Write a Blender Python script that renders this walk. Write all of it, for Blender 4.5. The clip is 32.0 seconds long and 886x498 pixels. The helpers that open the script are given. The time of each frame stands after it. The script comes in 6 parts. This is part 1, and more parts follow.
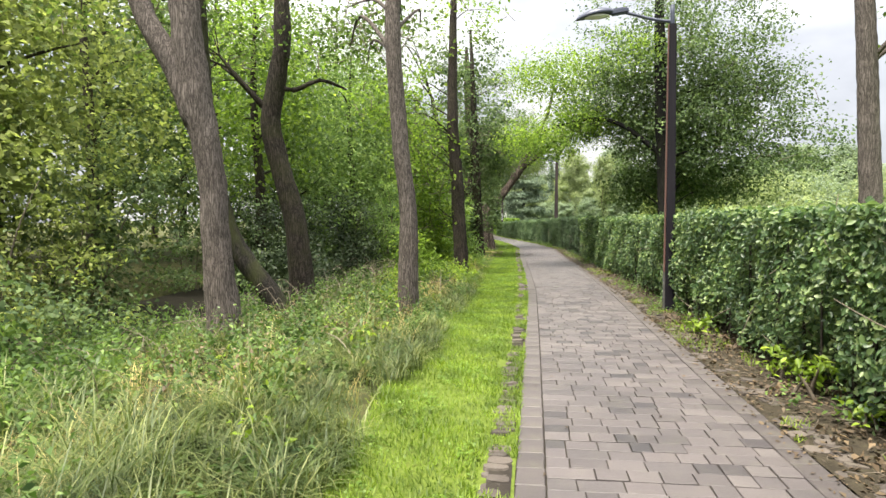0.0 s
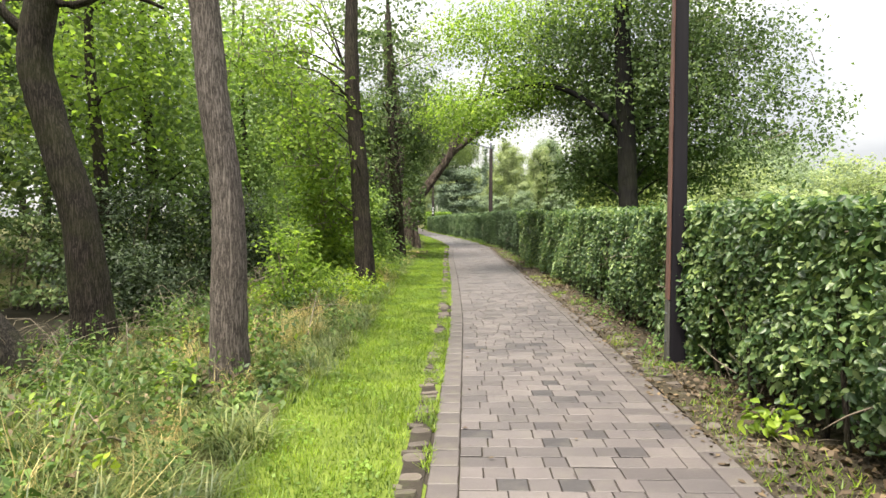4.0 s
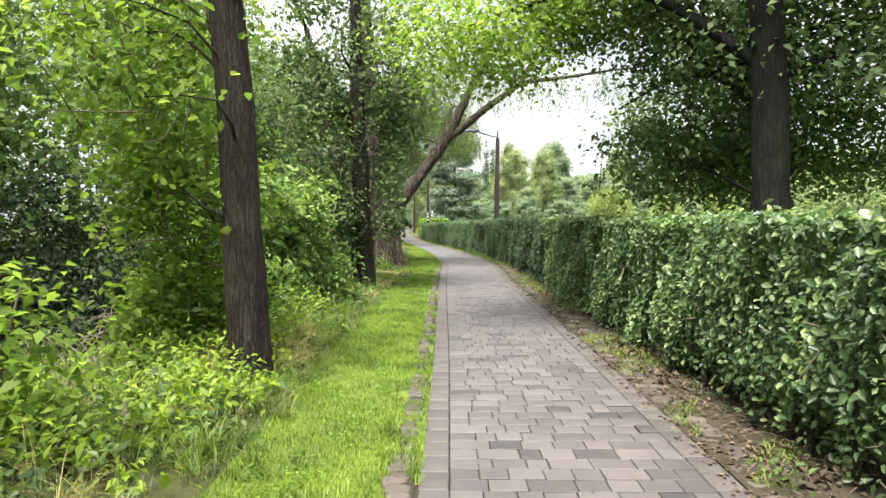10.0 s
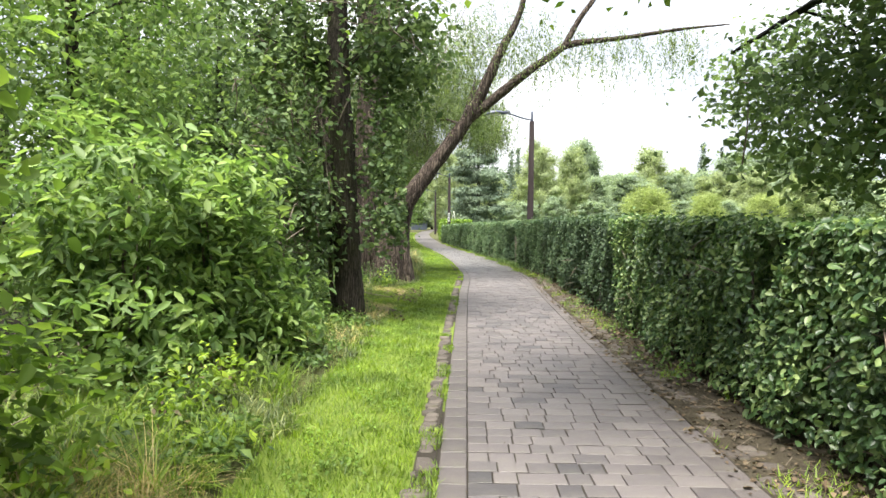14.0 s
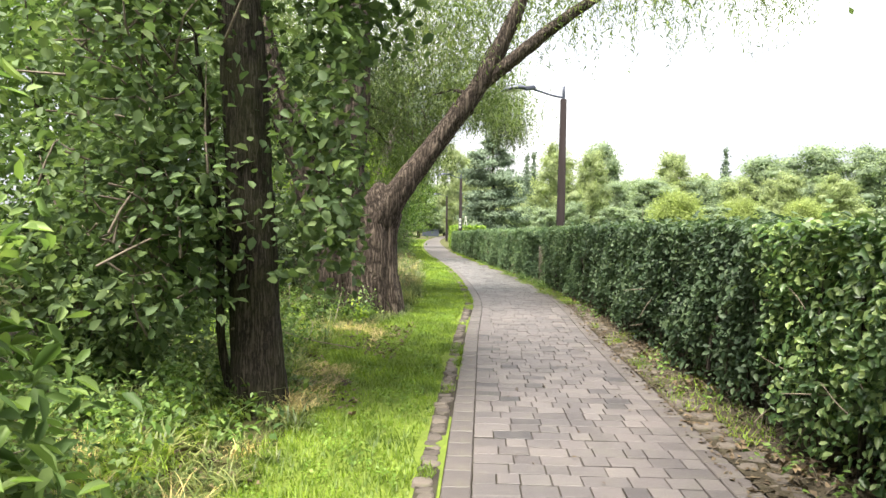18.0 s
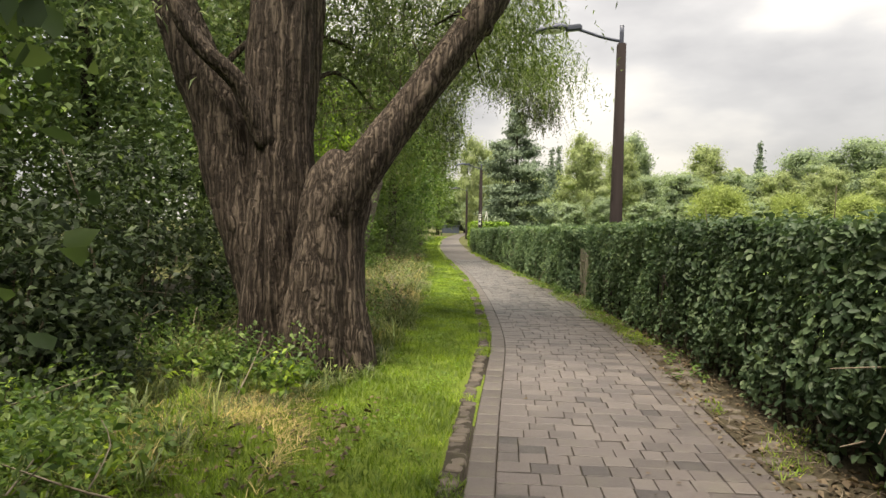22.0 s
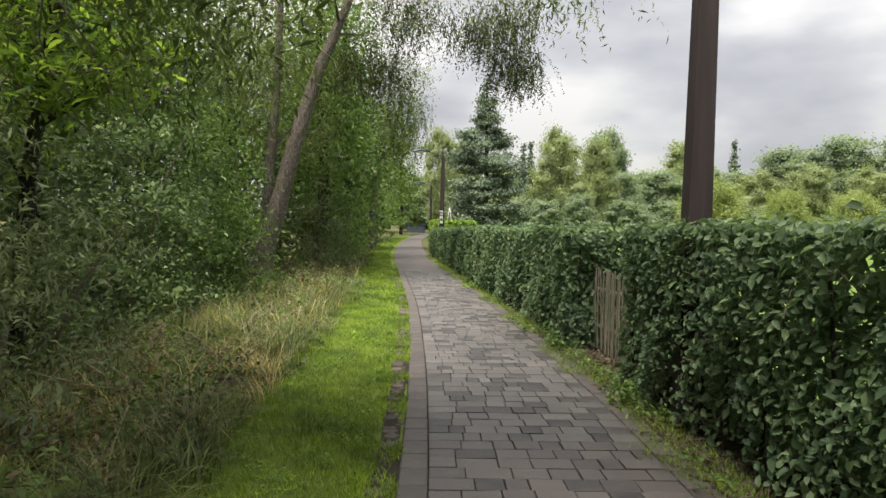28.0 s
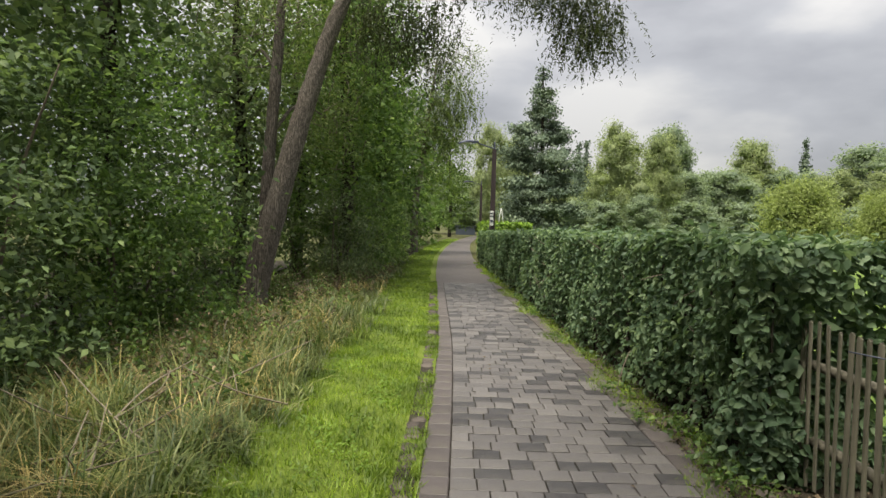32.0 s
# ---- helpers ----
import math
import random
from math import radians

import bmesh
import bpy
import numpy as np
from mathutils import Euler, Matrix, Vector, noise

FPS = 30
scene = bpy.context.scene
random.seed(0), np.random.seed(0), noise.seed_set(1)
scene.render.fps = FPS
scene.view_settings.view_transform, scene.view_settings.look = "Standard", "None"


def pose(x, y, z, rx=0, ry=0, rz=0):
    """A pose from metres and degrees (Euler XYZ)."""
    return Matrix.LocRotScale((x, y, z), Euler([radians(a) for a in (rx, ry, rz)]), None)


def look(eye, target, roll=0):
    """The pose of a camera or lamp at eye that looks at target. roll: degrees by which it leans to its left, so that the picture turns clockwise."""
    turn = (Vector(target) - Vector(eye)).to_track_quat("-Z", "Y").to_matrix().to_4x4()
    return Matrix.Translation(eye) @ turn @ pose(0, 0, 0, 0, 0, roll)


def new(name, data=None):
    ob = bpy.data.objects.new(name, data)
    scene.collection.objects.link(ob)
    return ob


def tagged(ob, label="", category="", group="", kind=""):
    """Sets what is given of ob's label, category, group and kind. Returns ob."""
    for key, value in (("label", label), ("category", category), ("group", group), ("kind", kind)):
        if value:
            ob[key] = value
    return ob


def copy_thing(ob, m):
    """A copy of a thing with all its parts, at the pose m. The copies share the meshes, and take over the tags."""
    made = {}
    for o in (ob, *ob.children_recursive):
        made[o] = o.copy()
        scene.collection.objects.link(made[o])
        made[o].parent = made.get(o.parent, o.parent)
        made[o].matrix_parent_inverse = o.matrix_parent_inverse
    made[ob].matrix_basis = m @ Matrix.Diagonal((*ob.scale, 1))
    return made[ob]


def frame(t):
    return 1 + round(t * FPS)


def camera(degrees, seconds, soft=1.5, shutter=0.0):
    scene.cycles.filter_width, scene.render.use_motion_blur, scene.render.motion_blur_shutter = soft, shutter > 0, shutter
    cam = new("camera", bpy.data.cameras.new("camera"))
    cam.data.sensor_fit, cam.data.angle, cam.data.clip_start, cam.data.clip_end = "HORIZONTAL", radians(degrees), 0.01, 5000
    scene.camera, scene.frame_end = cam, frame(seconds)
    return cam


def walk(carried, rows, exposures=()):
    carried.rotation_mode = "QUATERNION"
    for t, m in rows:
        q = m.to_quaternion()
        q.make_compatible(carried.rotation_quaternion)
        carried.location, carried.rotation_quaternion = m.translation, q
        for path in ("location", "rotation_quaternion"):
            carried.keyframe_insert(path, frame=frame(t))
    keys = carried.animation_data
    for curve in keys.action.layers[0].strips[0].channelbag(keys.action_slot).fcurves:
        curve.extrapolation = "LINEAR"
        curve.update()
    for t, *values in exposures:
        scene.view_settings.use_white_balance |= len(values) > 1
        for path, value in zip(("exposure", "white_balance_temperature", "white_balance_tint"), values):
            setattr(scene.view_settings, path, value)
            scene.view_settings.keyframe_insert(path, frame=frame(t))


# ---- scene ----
cam = camera(67.0, 32.0)
PATH = [
    (0, (0.0, 0.0, 1.5), (-0.001, 1.998, 1.413), -0.4),
    (0.5, (0.102, 0.493, 1.5), (0.139, 2.49, 1.402), -0.5),
    (1, (0.187, 1.037, 1.5), (0.27, 3.033, 1.395), -0.5),
    (1.5, (0.255, 1.598, 1.5), (0.372, 3.592, 1.392), -0.5),
    (2, (0.408, 2.21, 1.5), (0.543, 4.203, 1.392), -0.5),
    (2.5, (0.476, 2.788, 1.5), (0.625, 4.779, 1.388), -0.5),
    (3, (0.595, 3.4, 1.5), (0.758, 5.39, 1.392), -0.5),
    (3.5, (0.697, 3.995, 1.5), (0.874, 5.984, 1.392), -0.5),
    (5.5, (0.918, 6.222, 1.5), (1.157, 8.205, 1.399), -0.3),
    (6, (1.054, 6.868, 1.5), (1.304, 8.85, 1.399), -0.3),
    (6.5, (1.105, 7.48, 1.5), (1.358, 9.461, 1.402), -0.2),
    (7, (1.207, 8.041, 1.5), (1.457, 10.023, 1.402), -0.2),
    (7.5, (1.326, 8.653, 1.5), (1.573, 10.635, 1.406), -0.1),
    (8, (1.343, 9.265, 1.5), (1.579, 11.249, 1.406), -0.1),
    (8.5, (1.445, 9.843, 1.5), (1.668, 11.829, 1.409), -0.1),
    (9, (1.53, 10.421, 1.5), (1.742, 12.408, 1.409), -0.1),
    (9.5, (1.564, 10.999, 1.5), (1.766, 12.987, 1.409), -0.1),
    (10, (1.683, 11.594, 1.5), (1.878, 13.583, 1.413), -0.0),
    (10.5, (1.768, 12.172, 1.5), (1.956, 14.161, 1.413), 0.0),
    (11, (1.819, 12.767, 1.5), (1.997, 14.757, 1.413), -0.0),
    (11.5, (1.904, 13.379, 1.5), (2.075, 15.37, 1.416), 0.1),
    (12, (1.955, 13.957, 1.5), (2.119, 15.949, 1.416), 0.1),
    (12.5, (2.023, 14.535, 1.5), (2.173, 16.528, 1.416), 0.1),
    (13, (2.125, 15.13, 1.5), (2.265, 17.123, 1.416), 0.2),
    (13.5, (2.142, 15.691, 1.5), (2.271, 17.685, 1.416), 0.2),
    (14, (2.193, 16.218, 1.5), (2.319, 18.212, 1.416), 0.2),
    (14.5, (2.278, 16.813, 1.5), (2.404, 18.807, 1.416), 0.2),
    (16.5, (2.542, 19.125, 1.5), (2.664, 21.12, 1.43), 0.3),
    (17, (2.593, 19.684, 1.5), (2.705, 21.68, 1.43), 0.4),
    (17.5, (2.68, 20.275, 1.5), (2.778, 22.271, 1.43), 0.4),
    (18, (2.699, 20.87, 1.5), (2.784, 22.867, 1.434), 0.5),
    (18.5, (2.803, 21.459, 1.5), (2.877, 23.457, 1.434), 0.5),
    (19, (2.87, 21.983, 1.5), (2.936, 23.981, 1.43), 0.5),
    (19.5, (2.904, 22.543, 1.5), (2.971, 24.541, 1.43), 0.6),
    (20, (2.938, 23.103, 1.5), (3.009, 25.101, 1.43), 0.8),
    (20.5, (3.006, 23.661, 1.5), (3.046, 25.659, 1.427), 0.9),
    (21, (3.043, 24.255, 1.5), (3.065, 26.254, 1.427), 0.8),
    (21.5, (3.115, 24.881, 1.5), (3.133, 26.879, 1.427), 0.7),
    (22, (3.152, 25.492, 1.5), (3.171, 27.49, 1.423), 0.7),
    (22.5, (3.237, 26.048, 1.5), (3.263, 28.047, 1.423), 0.7),
    (23, (3.341, 26.621, 1.5), (3.38, 28.619, 1.423), 0.7),
    (23.5, (3.373, 27.147, 1.5), (3.423, 29.145, 1.42), 0.7),
    (24, (3.456, 27.67, 1.5), (3.52, 29.667, 1.42), 0.7),
    (24.5, (3.576, 28.242, 1.5), (3.654, 30.239, 1.423), 0.7),
    (25, (3.659, 28.765, 1.5), (3.747, 30.761, 1.423), 0.7),
    (25.5, (3.776, 29.286, 1.5), (3.878, 31.282, 1.423), 0.7),
    (26, (3.825, 29.811, 1.5), (3.938, 31.806, 1.423), 0.7),
    (26.5, (3.84, 30.338, 1.5), (3.964, 32.332, 1.423), 0.8),
    (28.5, (4.004, 32.457, 1.5), (4.089, 34.453, 1.42), 1.2),
    (29, (4.001, 32.968, 1.5), (4.041, 34.966, 1.423), 1.2),
    (29.5, (4.013, 33.444, 1.5), (4.015, 35.442, 1.423), 1.1),
    (30, (4.095, 33.95, 1.5), (4.072, 35.948, 1.423), 1.1),
    (30.5, (4.127, 34.459, 1.5), (4.1, 36.457, 1.423), 1.1),
    (31, (4.174, 34.95, 1.5), (4.147, 36.948, 1.423), 1.2),
    (31.5, (4.205, 35.459, 1.5), (4.172, 37.457, 1.423), 1.3),
    (32, (4.22, 35.986, 1.5), (4.176, 37.984, 1.423), 1.3),
]
EXPOSURE = [(0.0, 1.95, 6450, 10), (4.0, 2.0, 6600, 10), (6.0, 2.1, 6600, 10), (9.0, 2.15, 6250, 10), (12.0, 2.27, 6200, 10), (14.0, 2.28, 6200, 10), (18.0, 2.38, 6450, 10), (19.3, 2.56, 6600, 10), (20.05, 2.56, 6600, 10), (20.7, 1.85, 7200, 10), (21.6, 1.64, 7200, 10), (23.5, 1.55, 6950, 10), (25.0, 1.4, 6900, 10), (28.0, 1.4, 6600, 10), (30.5, 1.35, 6600, 10), (32.0, 1.15, 6550, 10)]
walk(cam, [(t, look(eye, target, roll)) for t, eye, target, roll in PATH], EXPOSURE)

# ---------------------------------------------------------------- world, sun
SUN_DIR = Vector((-0.24, -0.28, 0.93)).normalized()
world = bpy.data.worlds.new("overcast_sky")
scene.world = world
world.use_nodes = True


def build_world():
    nt = world.node_tree
    nt.nodes.clear()
    N = nt.nodes.new
    out, bg = N("ShaderNodeOutputWorld"), N("ShaderNodeBackground")
    sky = N("ShaderNodeTexSky")
    sky.sky_type, sky.sun_disc = "NISHITA", False
    sky.sun_elevation = math.asin(SUN_DIR.z)
    sky.sun_rotation = math.atan2(SUN_DIR.x, SUN_DIR.y)
    dim = N("ShaderNodeVectorMath"); dim.operation = "SCALE"; dim.inputs["Scale"].default_value = 0.08
    nt.links.new(sky.outputs[0], dim.inputs[0])
    co = N("ShaderNodeTexCoord")
    mp = N("ShaderNodeMapping"); mp.inputs["Scale"].default_value = (1.0, 1.0, 2.6); mp.inputs["Location"].default_value = (0.9, 0.45, 0.1)
    nt.links.new(co.outputs["Generated"], mp.inputs[0])
    nz = N("ShaderNodeTexNoise"); nz.inputs["Scale"].default_value = 2.2; nz.inputs["Detail"].default_value = 8; nz.inputs["Roughness"].default_value = 0.48; nz.inputs["Distortion"].default_value = 0.0
    nt.links.new(mp.outputs[0], nz.inputs["Vector"])
    rp = N("ShaderNodeValToRGB")
    e = rp.color_ramp.elements
    e[0].position, e[0].color = 0.37, (0.168, 0.170, 0.180, 1)
    e[1].position, e[1].color = 0.57, (0.325, 0.319, 0.310, 1)
    m = rp.color_ramp.elements.new(0.46); m.color = (0.218, 0.220, 0.229, 1)
    nt.links.new(nz.outputs["Fac"], rp.inputs[0])
    # an overcast sky is about twice as bright overhead as low down
    sep = N("ShaderNodeSeparateXYZ"); nt.links.new(co.outputs["Generated"], sep.inputs[0])
    lift = N("ShaderNodeMapRange"); lift.inputs[1].default_value, lift.inputs[2].default_value, lift.inputs[3].default_value, lift.inputs[4].default_value = 0.0, 1.0, 0.78, 2.8
    nt.links.new(sep.outputs[2], lift.inputs[0])
    grade = N("ShaderNodeVectorMath"); grade.operation = "SCALE"
    nt.links.new(rp.outputs[0], grade.inputs[0]); nt.links.new(lift.outputs[0], grade.inputs["Scale"])
    mx = N("ShaderNodeMix"); mx.data_type = "RGBA"; mx.inputs[0].default_value = 0.93
    nt.links.new(dim.outputs[0], mx.inputs[6]); nt.links.new(grade.outputs[0], mx.inputs[7])
    nt.links.new(mx.outputs[2], bg.inputs[0])
    bg.inputs[1].default_value = 1.0
    nt.links.new(bg.outputs[0], out.inputs[0])


build_world()
sun = new("sun", bpy.data.lights.new("sun", "SUN"))
sun.data.energy, sun.data.angle, sun.data.color = 4.0, radians(30), (1.0, 0.94, 0.80)
sun.matrix_world = look(SUN_DIR * 60, (0, 0, 0))

# ---------------------------------------------------------------- materials


def material(name):
    m = bpy.data.materials.new(name)
    m.use_nodes = True
    nt = m.node_tree
    bs = nt.nodes["Principled BSDF"]
    return m, nt, bs


def ramp(nt, fac, stops):
    r = nt.nodes.new("ShaderNodeValToRGB")
    el = r.color_ramp.elements
    el[0].position, el[0].color = stops[0][0], (*stops[0][1], 1)
    el[1].position, el[1].color = stops[-1][0], (*stops[-1][1], 1)
    for p, c in stops[1:-1]:
        el.new(p).color = (*c, 1)
    nt.links.new(fac, r.inputs[0])
    return r.outputs[0]


def tex(nt, scale, detail=4, rough=0.55, stretch=(1, 1, 1), source="Object", kind="noise"):
    co, mp = nt.nodes.new("ShaderNodeTexCoord"), nt.nodes.new("ShaderNodeMapping")
    mp.inputs["Scale"].default_value = stretch
    nt.links.new(co.outputs[source], mp.inputs[0])
    if kind == "voronoi":
        n = nt.nodes.new("ShaderNodeTexVoronoi"); n.feature = "DISTANCE_TO_EDGE"
        n.inputs["Scale"].default_value = scale
        nt.links.new(mp.outputs[0], n.inputs["Vector"])
        return n.outputs["Distance"]
    n = nt.nodes.new("ShaderNodeTexNoise")
    n.inputs["Scale"].default_value, n.inputs["Detail"].default_value, n.inputs["Roughness"].default_value = scale, detail, rough
    nt.links.new(mp.outputs[0], n.inputs["Vector"])
    return n.outputs["Fac"]


def blend(nt, fac, a, b, mode="MIX"):
    x = nt.nodes.new("ShaderNodeMix"); x.data_type, x.blend_type = "RGBA", mode
    for sock, v in ((x.inputs[0], fac), (x.inputs[6], a), (x.inputs[7], b)):
        if isinstance(v, (int, float)):
            sock.default_value = v
        elif isinstance(v, tuple):
            sock.default_value = (*v, 1)
        else:
            nt.links.new(v, sock)
    return x.outputs[2]


def bump(nt, bs, height, strength=0.5, dist=0.01):
    b = nt.nodes.new("ShaderNodeBump")
    b.inputs["Strength"].default_value, b.inputs["Distance"].default_value = strength, dist
    nt.links.new(height, b.inputs["Height"])
    nt.links.new(b.outputs[0], bs.inputs["Normal"])


def calc(nt, op, a, b):
    x = nt.nodes.new("ShaderNodeMath"); x.operation = op
    for sock, v in ((x.inputs[0], a), (x.inputs[1], b)):
        if isinstance(v, (int, float)):
            sock.default_value = v
        else:
            nt.links.new(v, sock)
    return x.outputs[0]


def piece_random(nt):
    o, g = nt.nodes.new("ShaderNodeObjectInfo"), nt.nodes.new("ShaderNodeNewGeometry")
    return calc(nt, "FRACT", calc(nt, "ADD", o.outputs["Random"], g.outputs["Random Per Island"]), 0)


def leaf_material(name, dark, mid, light, gloss=0.42, through_light=0.35, patch=0.35, shine=0.34):
    """Leaves: a tint of its own for each leaf, larger drifts of tone, and light passing through the blade."""
    m, nt, bs = material(name)
    g = nt.nodes.new("ShaderNodeNewGeometry")
    col = ramp(nt, g.outputs["Random Per Island"], [(0.0, dark), (0.55, mid), (1.0, light)])
    drift = ramp(nt, tex(nt, 0.55, 3), [(0.3, (0.62, 0.66, 0.62)), (0.7, (1.25, 1.2, 1.05))])
    col = blend(nt, patch, col, blend(nt, 1.0, col, drift, "MULTIPLY"))
    spray = ramp(nt, tex(nt, 2.3, 2), [(0.36, (0.58, 0.62, 0.60)), (0.64, (1.34, 1.30, 1.15))])
    col = blend(nt, min(1.0, patch + 0.3), col, blend(nt, 1.0, col, spray, "MULTIPLY"))
    nt.links.new(col, bs.inputs["Base Color"])
    bs.inputs["Roughness"].default_value = gloss
    bs.inputs["Specular IOR Level"].default_value = shine
    tr = nt.nodes.new("ShaderNodeBsdfTranslucent")
    tcol = blend(nt, 1.0, col, (1.16, 1.22, 0.78), "MULTIPLY")
    nt.links.new(tcol, tr.inputs["Color"])
    mix = nt.nodes.new("ShaderNodeMixShader"); mix.inputs[0].default_value = through_light
    nt.links.new(bs.outputs[0], mix.inputs[1]); nt.links.new(tr.outputs[0], mix.inputs[2])
    nt.links.new(mix.outputs[0], nt.nodes["Material Output"].inputs[0])
    return m


def bark_material(name, dark, light, moss=0.0, scale=1.0, deep=1.0):
    m, nt, bs = material(name)
    fur = tex(nt, 9 * scale, 6, 0.62, (1.6, 1.6, 0.24))
    crack = tex(nt, 11 * scale, stretch=(1.5, 1.5, 0.26), kind="voronoi")
    fine = tex(nt, 60 * scale, 4, 0.6, (1, 1, 0.5))
    col = ramp(nt, fur, [(0.28, dark), (0.52, tuple((a + b) / 2 for a, b in zip(dark, light))), (0.75, light)])
    col = blend(nt, 0.55, col, ramp(nt, crack, [(0.0, tuple(v * 0.4 for v in dark)), (0.22, light)]), "MULTIPLY") if deep > 1 else blend(nt, 0.35, col, ramp(nt, crack, [(0.0, tuple(v * 0.5 for v in dark)), (0.2, light)]))
    col = blend(nt, 0.25, col, ramp(nt, fine, [(0.3, dark), (0.7, light)]))
    if moss:
        col = blend(nt, calc(nt, "MULTIPLY", ramp(nt, tex(nt, 2.2, 5), [(0.45, (0, 0, 0)), (0.62, (1, 1, 1))]), moss), col, (0.075, 0.085, 0.02))
    nt.links.new(col, bs.inputs["Base Color"])
    bs.inputs["Roughness"].default_value = 0.88
    bs.inputs["Specular IOR Level"].default_value = 0.05
    h = calc(nt, "ADD", calc(nt, "MULTIPLY", fur, 0.8), calc(nt, "MINIMUM", calc(nt, "MULTIPLY", crack, 2.2), 0.5))
    bump(nt, bs, calc(nt, "ADD", h, calc(nt, "MULTIPLY", fine, 0.15)), 0.75, 0.02 * deep)
    return m


def ridged_bark(name, dark, light, scale=22, deep=0.022, long=0.075, moss=0.0):
    m, nt, bs = material(name)
    co, mp = nt.nodes.new("ShaderNodeTexCoord"), nt.nodes.new("ShaderNodeMapping")
    mp.inputs["Scale"].default_value = (1.0, 1.0, long)
    bend = nt.nodes.new("ShaderNodeTexNoise")
    bend.inputs["Scale"].default_value, bend.inputs["Detail"].default_value = scale * 0.3, 5
    nt.links.new(co.outputs["Object"], bend.inputs["Vector"])
    push = nt.nodes.new("ShaderNodeVectorMath"); push.operation = "MULTIPLY_ADD"
    push.inputs[1].default_value = (1.3 / scale, 1.3 / scale, 0.0)
    nt.links.new(bend.outputs["Color"], push.inputs[0]); nt.links.new(co.outputs["Object"], push.inputs[2])
    nt.links.new(push.outputs[0], mp.inputs[0])
    cut = nt.nodes.new("ShaderNodeTexNoise")
    cut.inputs["Scale"].default_value, cut.inputs["Detail"].default_value, cut.inputs["Roughness"].default_value = scale, 3, 0.5
    nt.links.new(mp.outputs[0], cut.inputs["Vector"])
    gap = calc(nt, "ABSOLUTE", calc(nt, "SUBTRACT", cut.outputs["Fac"], 0.5), 0)
    cross = nt.nodes.new("ShaderNodeTexNoise")
    cross.inputs["Scale"].default_value, cross.inputs["Detail"].default_value = scale * 0.9, 2
    nt.links.new(push.outputs[0], cross.inputs["Vector"])
    ridge = calc(nt, "MINIMUM", calc(nt, "MULTIPLY", calc(nt, "ADD", gap, calc(nt, "MULTIPLY", calc(nt, "SUBTRACT", cross.outputs["Fac"], 0.5), 0.10)), 5.5), 1.0)
    ridge = calc(nt, "MAXIMUM", ridge, 0.0)
    fine = tex(nt, 60, 5, 0.7, (1, 1, 0.3))
    col = ramp(nt, ridge, [(0.0, tuple(v * 0.45 for v in dark)), (0.25, dark), (0.9, light)])
    col = blend(nt, 0.65, col, ramp(nt, fine, [(0.3, (0.55, 0.53, 0.5)), (0.7, (1.4, 1.36, 1.3))]), "MULTIPLY")
    col = blend(nt, 0.5, col, ramp(nt, tex(nt, 1.3, 4), [(0.3, (0.7, 0.64, 0.58)), (0.7, (1.2, 1.18, 1.15))]), "MULTIPLY")
    if moss:
        col = blend(nt, calc(nt, "MULTIPLY", ramp(nt, tex(nt, 2.2, 5), [(0.45, (0, 0, 0)), (0.62, (1, 1, 1))]), moss), col, (0.06, 0.07, 0.02))
    nt.links.new(col, bs.inputs["Base Color"])
    bs.inputs["Roughness"].default_value = 0.9
    bs.inputs["Specular IOR Level"].default_value = 0.2
    bump(nt, bs, calc(nt, "ADD", ridge, calc(nt, "MULTIPLY", fine, 0.4)), 0.9, deep)
    return m


def stone_material(name, tones, rough=0.8, moss=0.2):
    m, nt, bs = material(name)
    r = piece_random(nt)
    col = ramp(nt, r, tones)
    col = blend(nt, 0.8, col, ramp(nt, tex(nt, 1.1, 4), [(0.3, (0.72, 0.72, 0.74)), (0.7, (1.15, 1.12, 1.08))]), "MULTIPLY")
    col = blend(nt, 0.6, col, ramp(nt, tex(nt, 140, 3), [(0.3, (0.7, 0.7, 0.7)), (0.7, (1.2, 1.2, 1.2))]), "MULTIPLY")
    stain = ramp(nt, tex(nt, 6, 6, 0.65), [(0.5, (0, 0, 0)), (0.72, (1, 1, 1))])
    col = blend(nt, calc(nt, "MULTIPLY", stain, 0.35), col, (0.11, 0.10, 0.085))
    if moss:
        mm = ramp(nt, tex(nt, 2.4, 7, 0.7), [(0.55, (0, 0, 0)), (0.7, (1, 1, 1))])
        col = blend(nt, calc(nt, "MULTIPLY", mm, moss), col, (0.075, 0.09, 0.03))
    nt.links.new(col, bs.inputs["Base Color"])
    bs.inputs["Roughness"].default_value = rough
    bs.inputs["Specular IOR Level"].default_value = 0.35
    h = calc(nt, "ADD", tex(nt, 95, 4, 0.65), calc(nt, "MULTIPLY", tex(nt, 17, 4), 1.2))
    bump(nt, bs, h, 0.55, 0.006)
    return m


def ground_material(name, stops, scale=3.0, bumpy=0.03, rough=0.95, fine=45):
    m, nt, bs = material(name)
    a = tex(nt, scale, 7, 0.68)
    col = ramp(nt, a, stops)
    col = blend(nt, 0.5, col, ramp(nt, tex(nt, fine, 4, 0.7), [(0.3, (0.55, 0.55, 0.5)), (0.7, (1.4, 1.35, 1.3))]), "MULTIPLY")
    nt.links.new(col, bs.inputs["Base Color"])
    bs.inputs["Roughness"].default_value = rough
    bs.inputs["Specular IOR Level"].default_value = 0.15
    bump(nt, bs, calc(nt, "ADD", a, calc(nt, "MULTIPLY", tex(nt, fine, 4, 0.7), 0.5)), 0.8, bumpy)
    return m


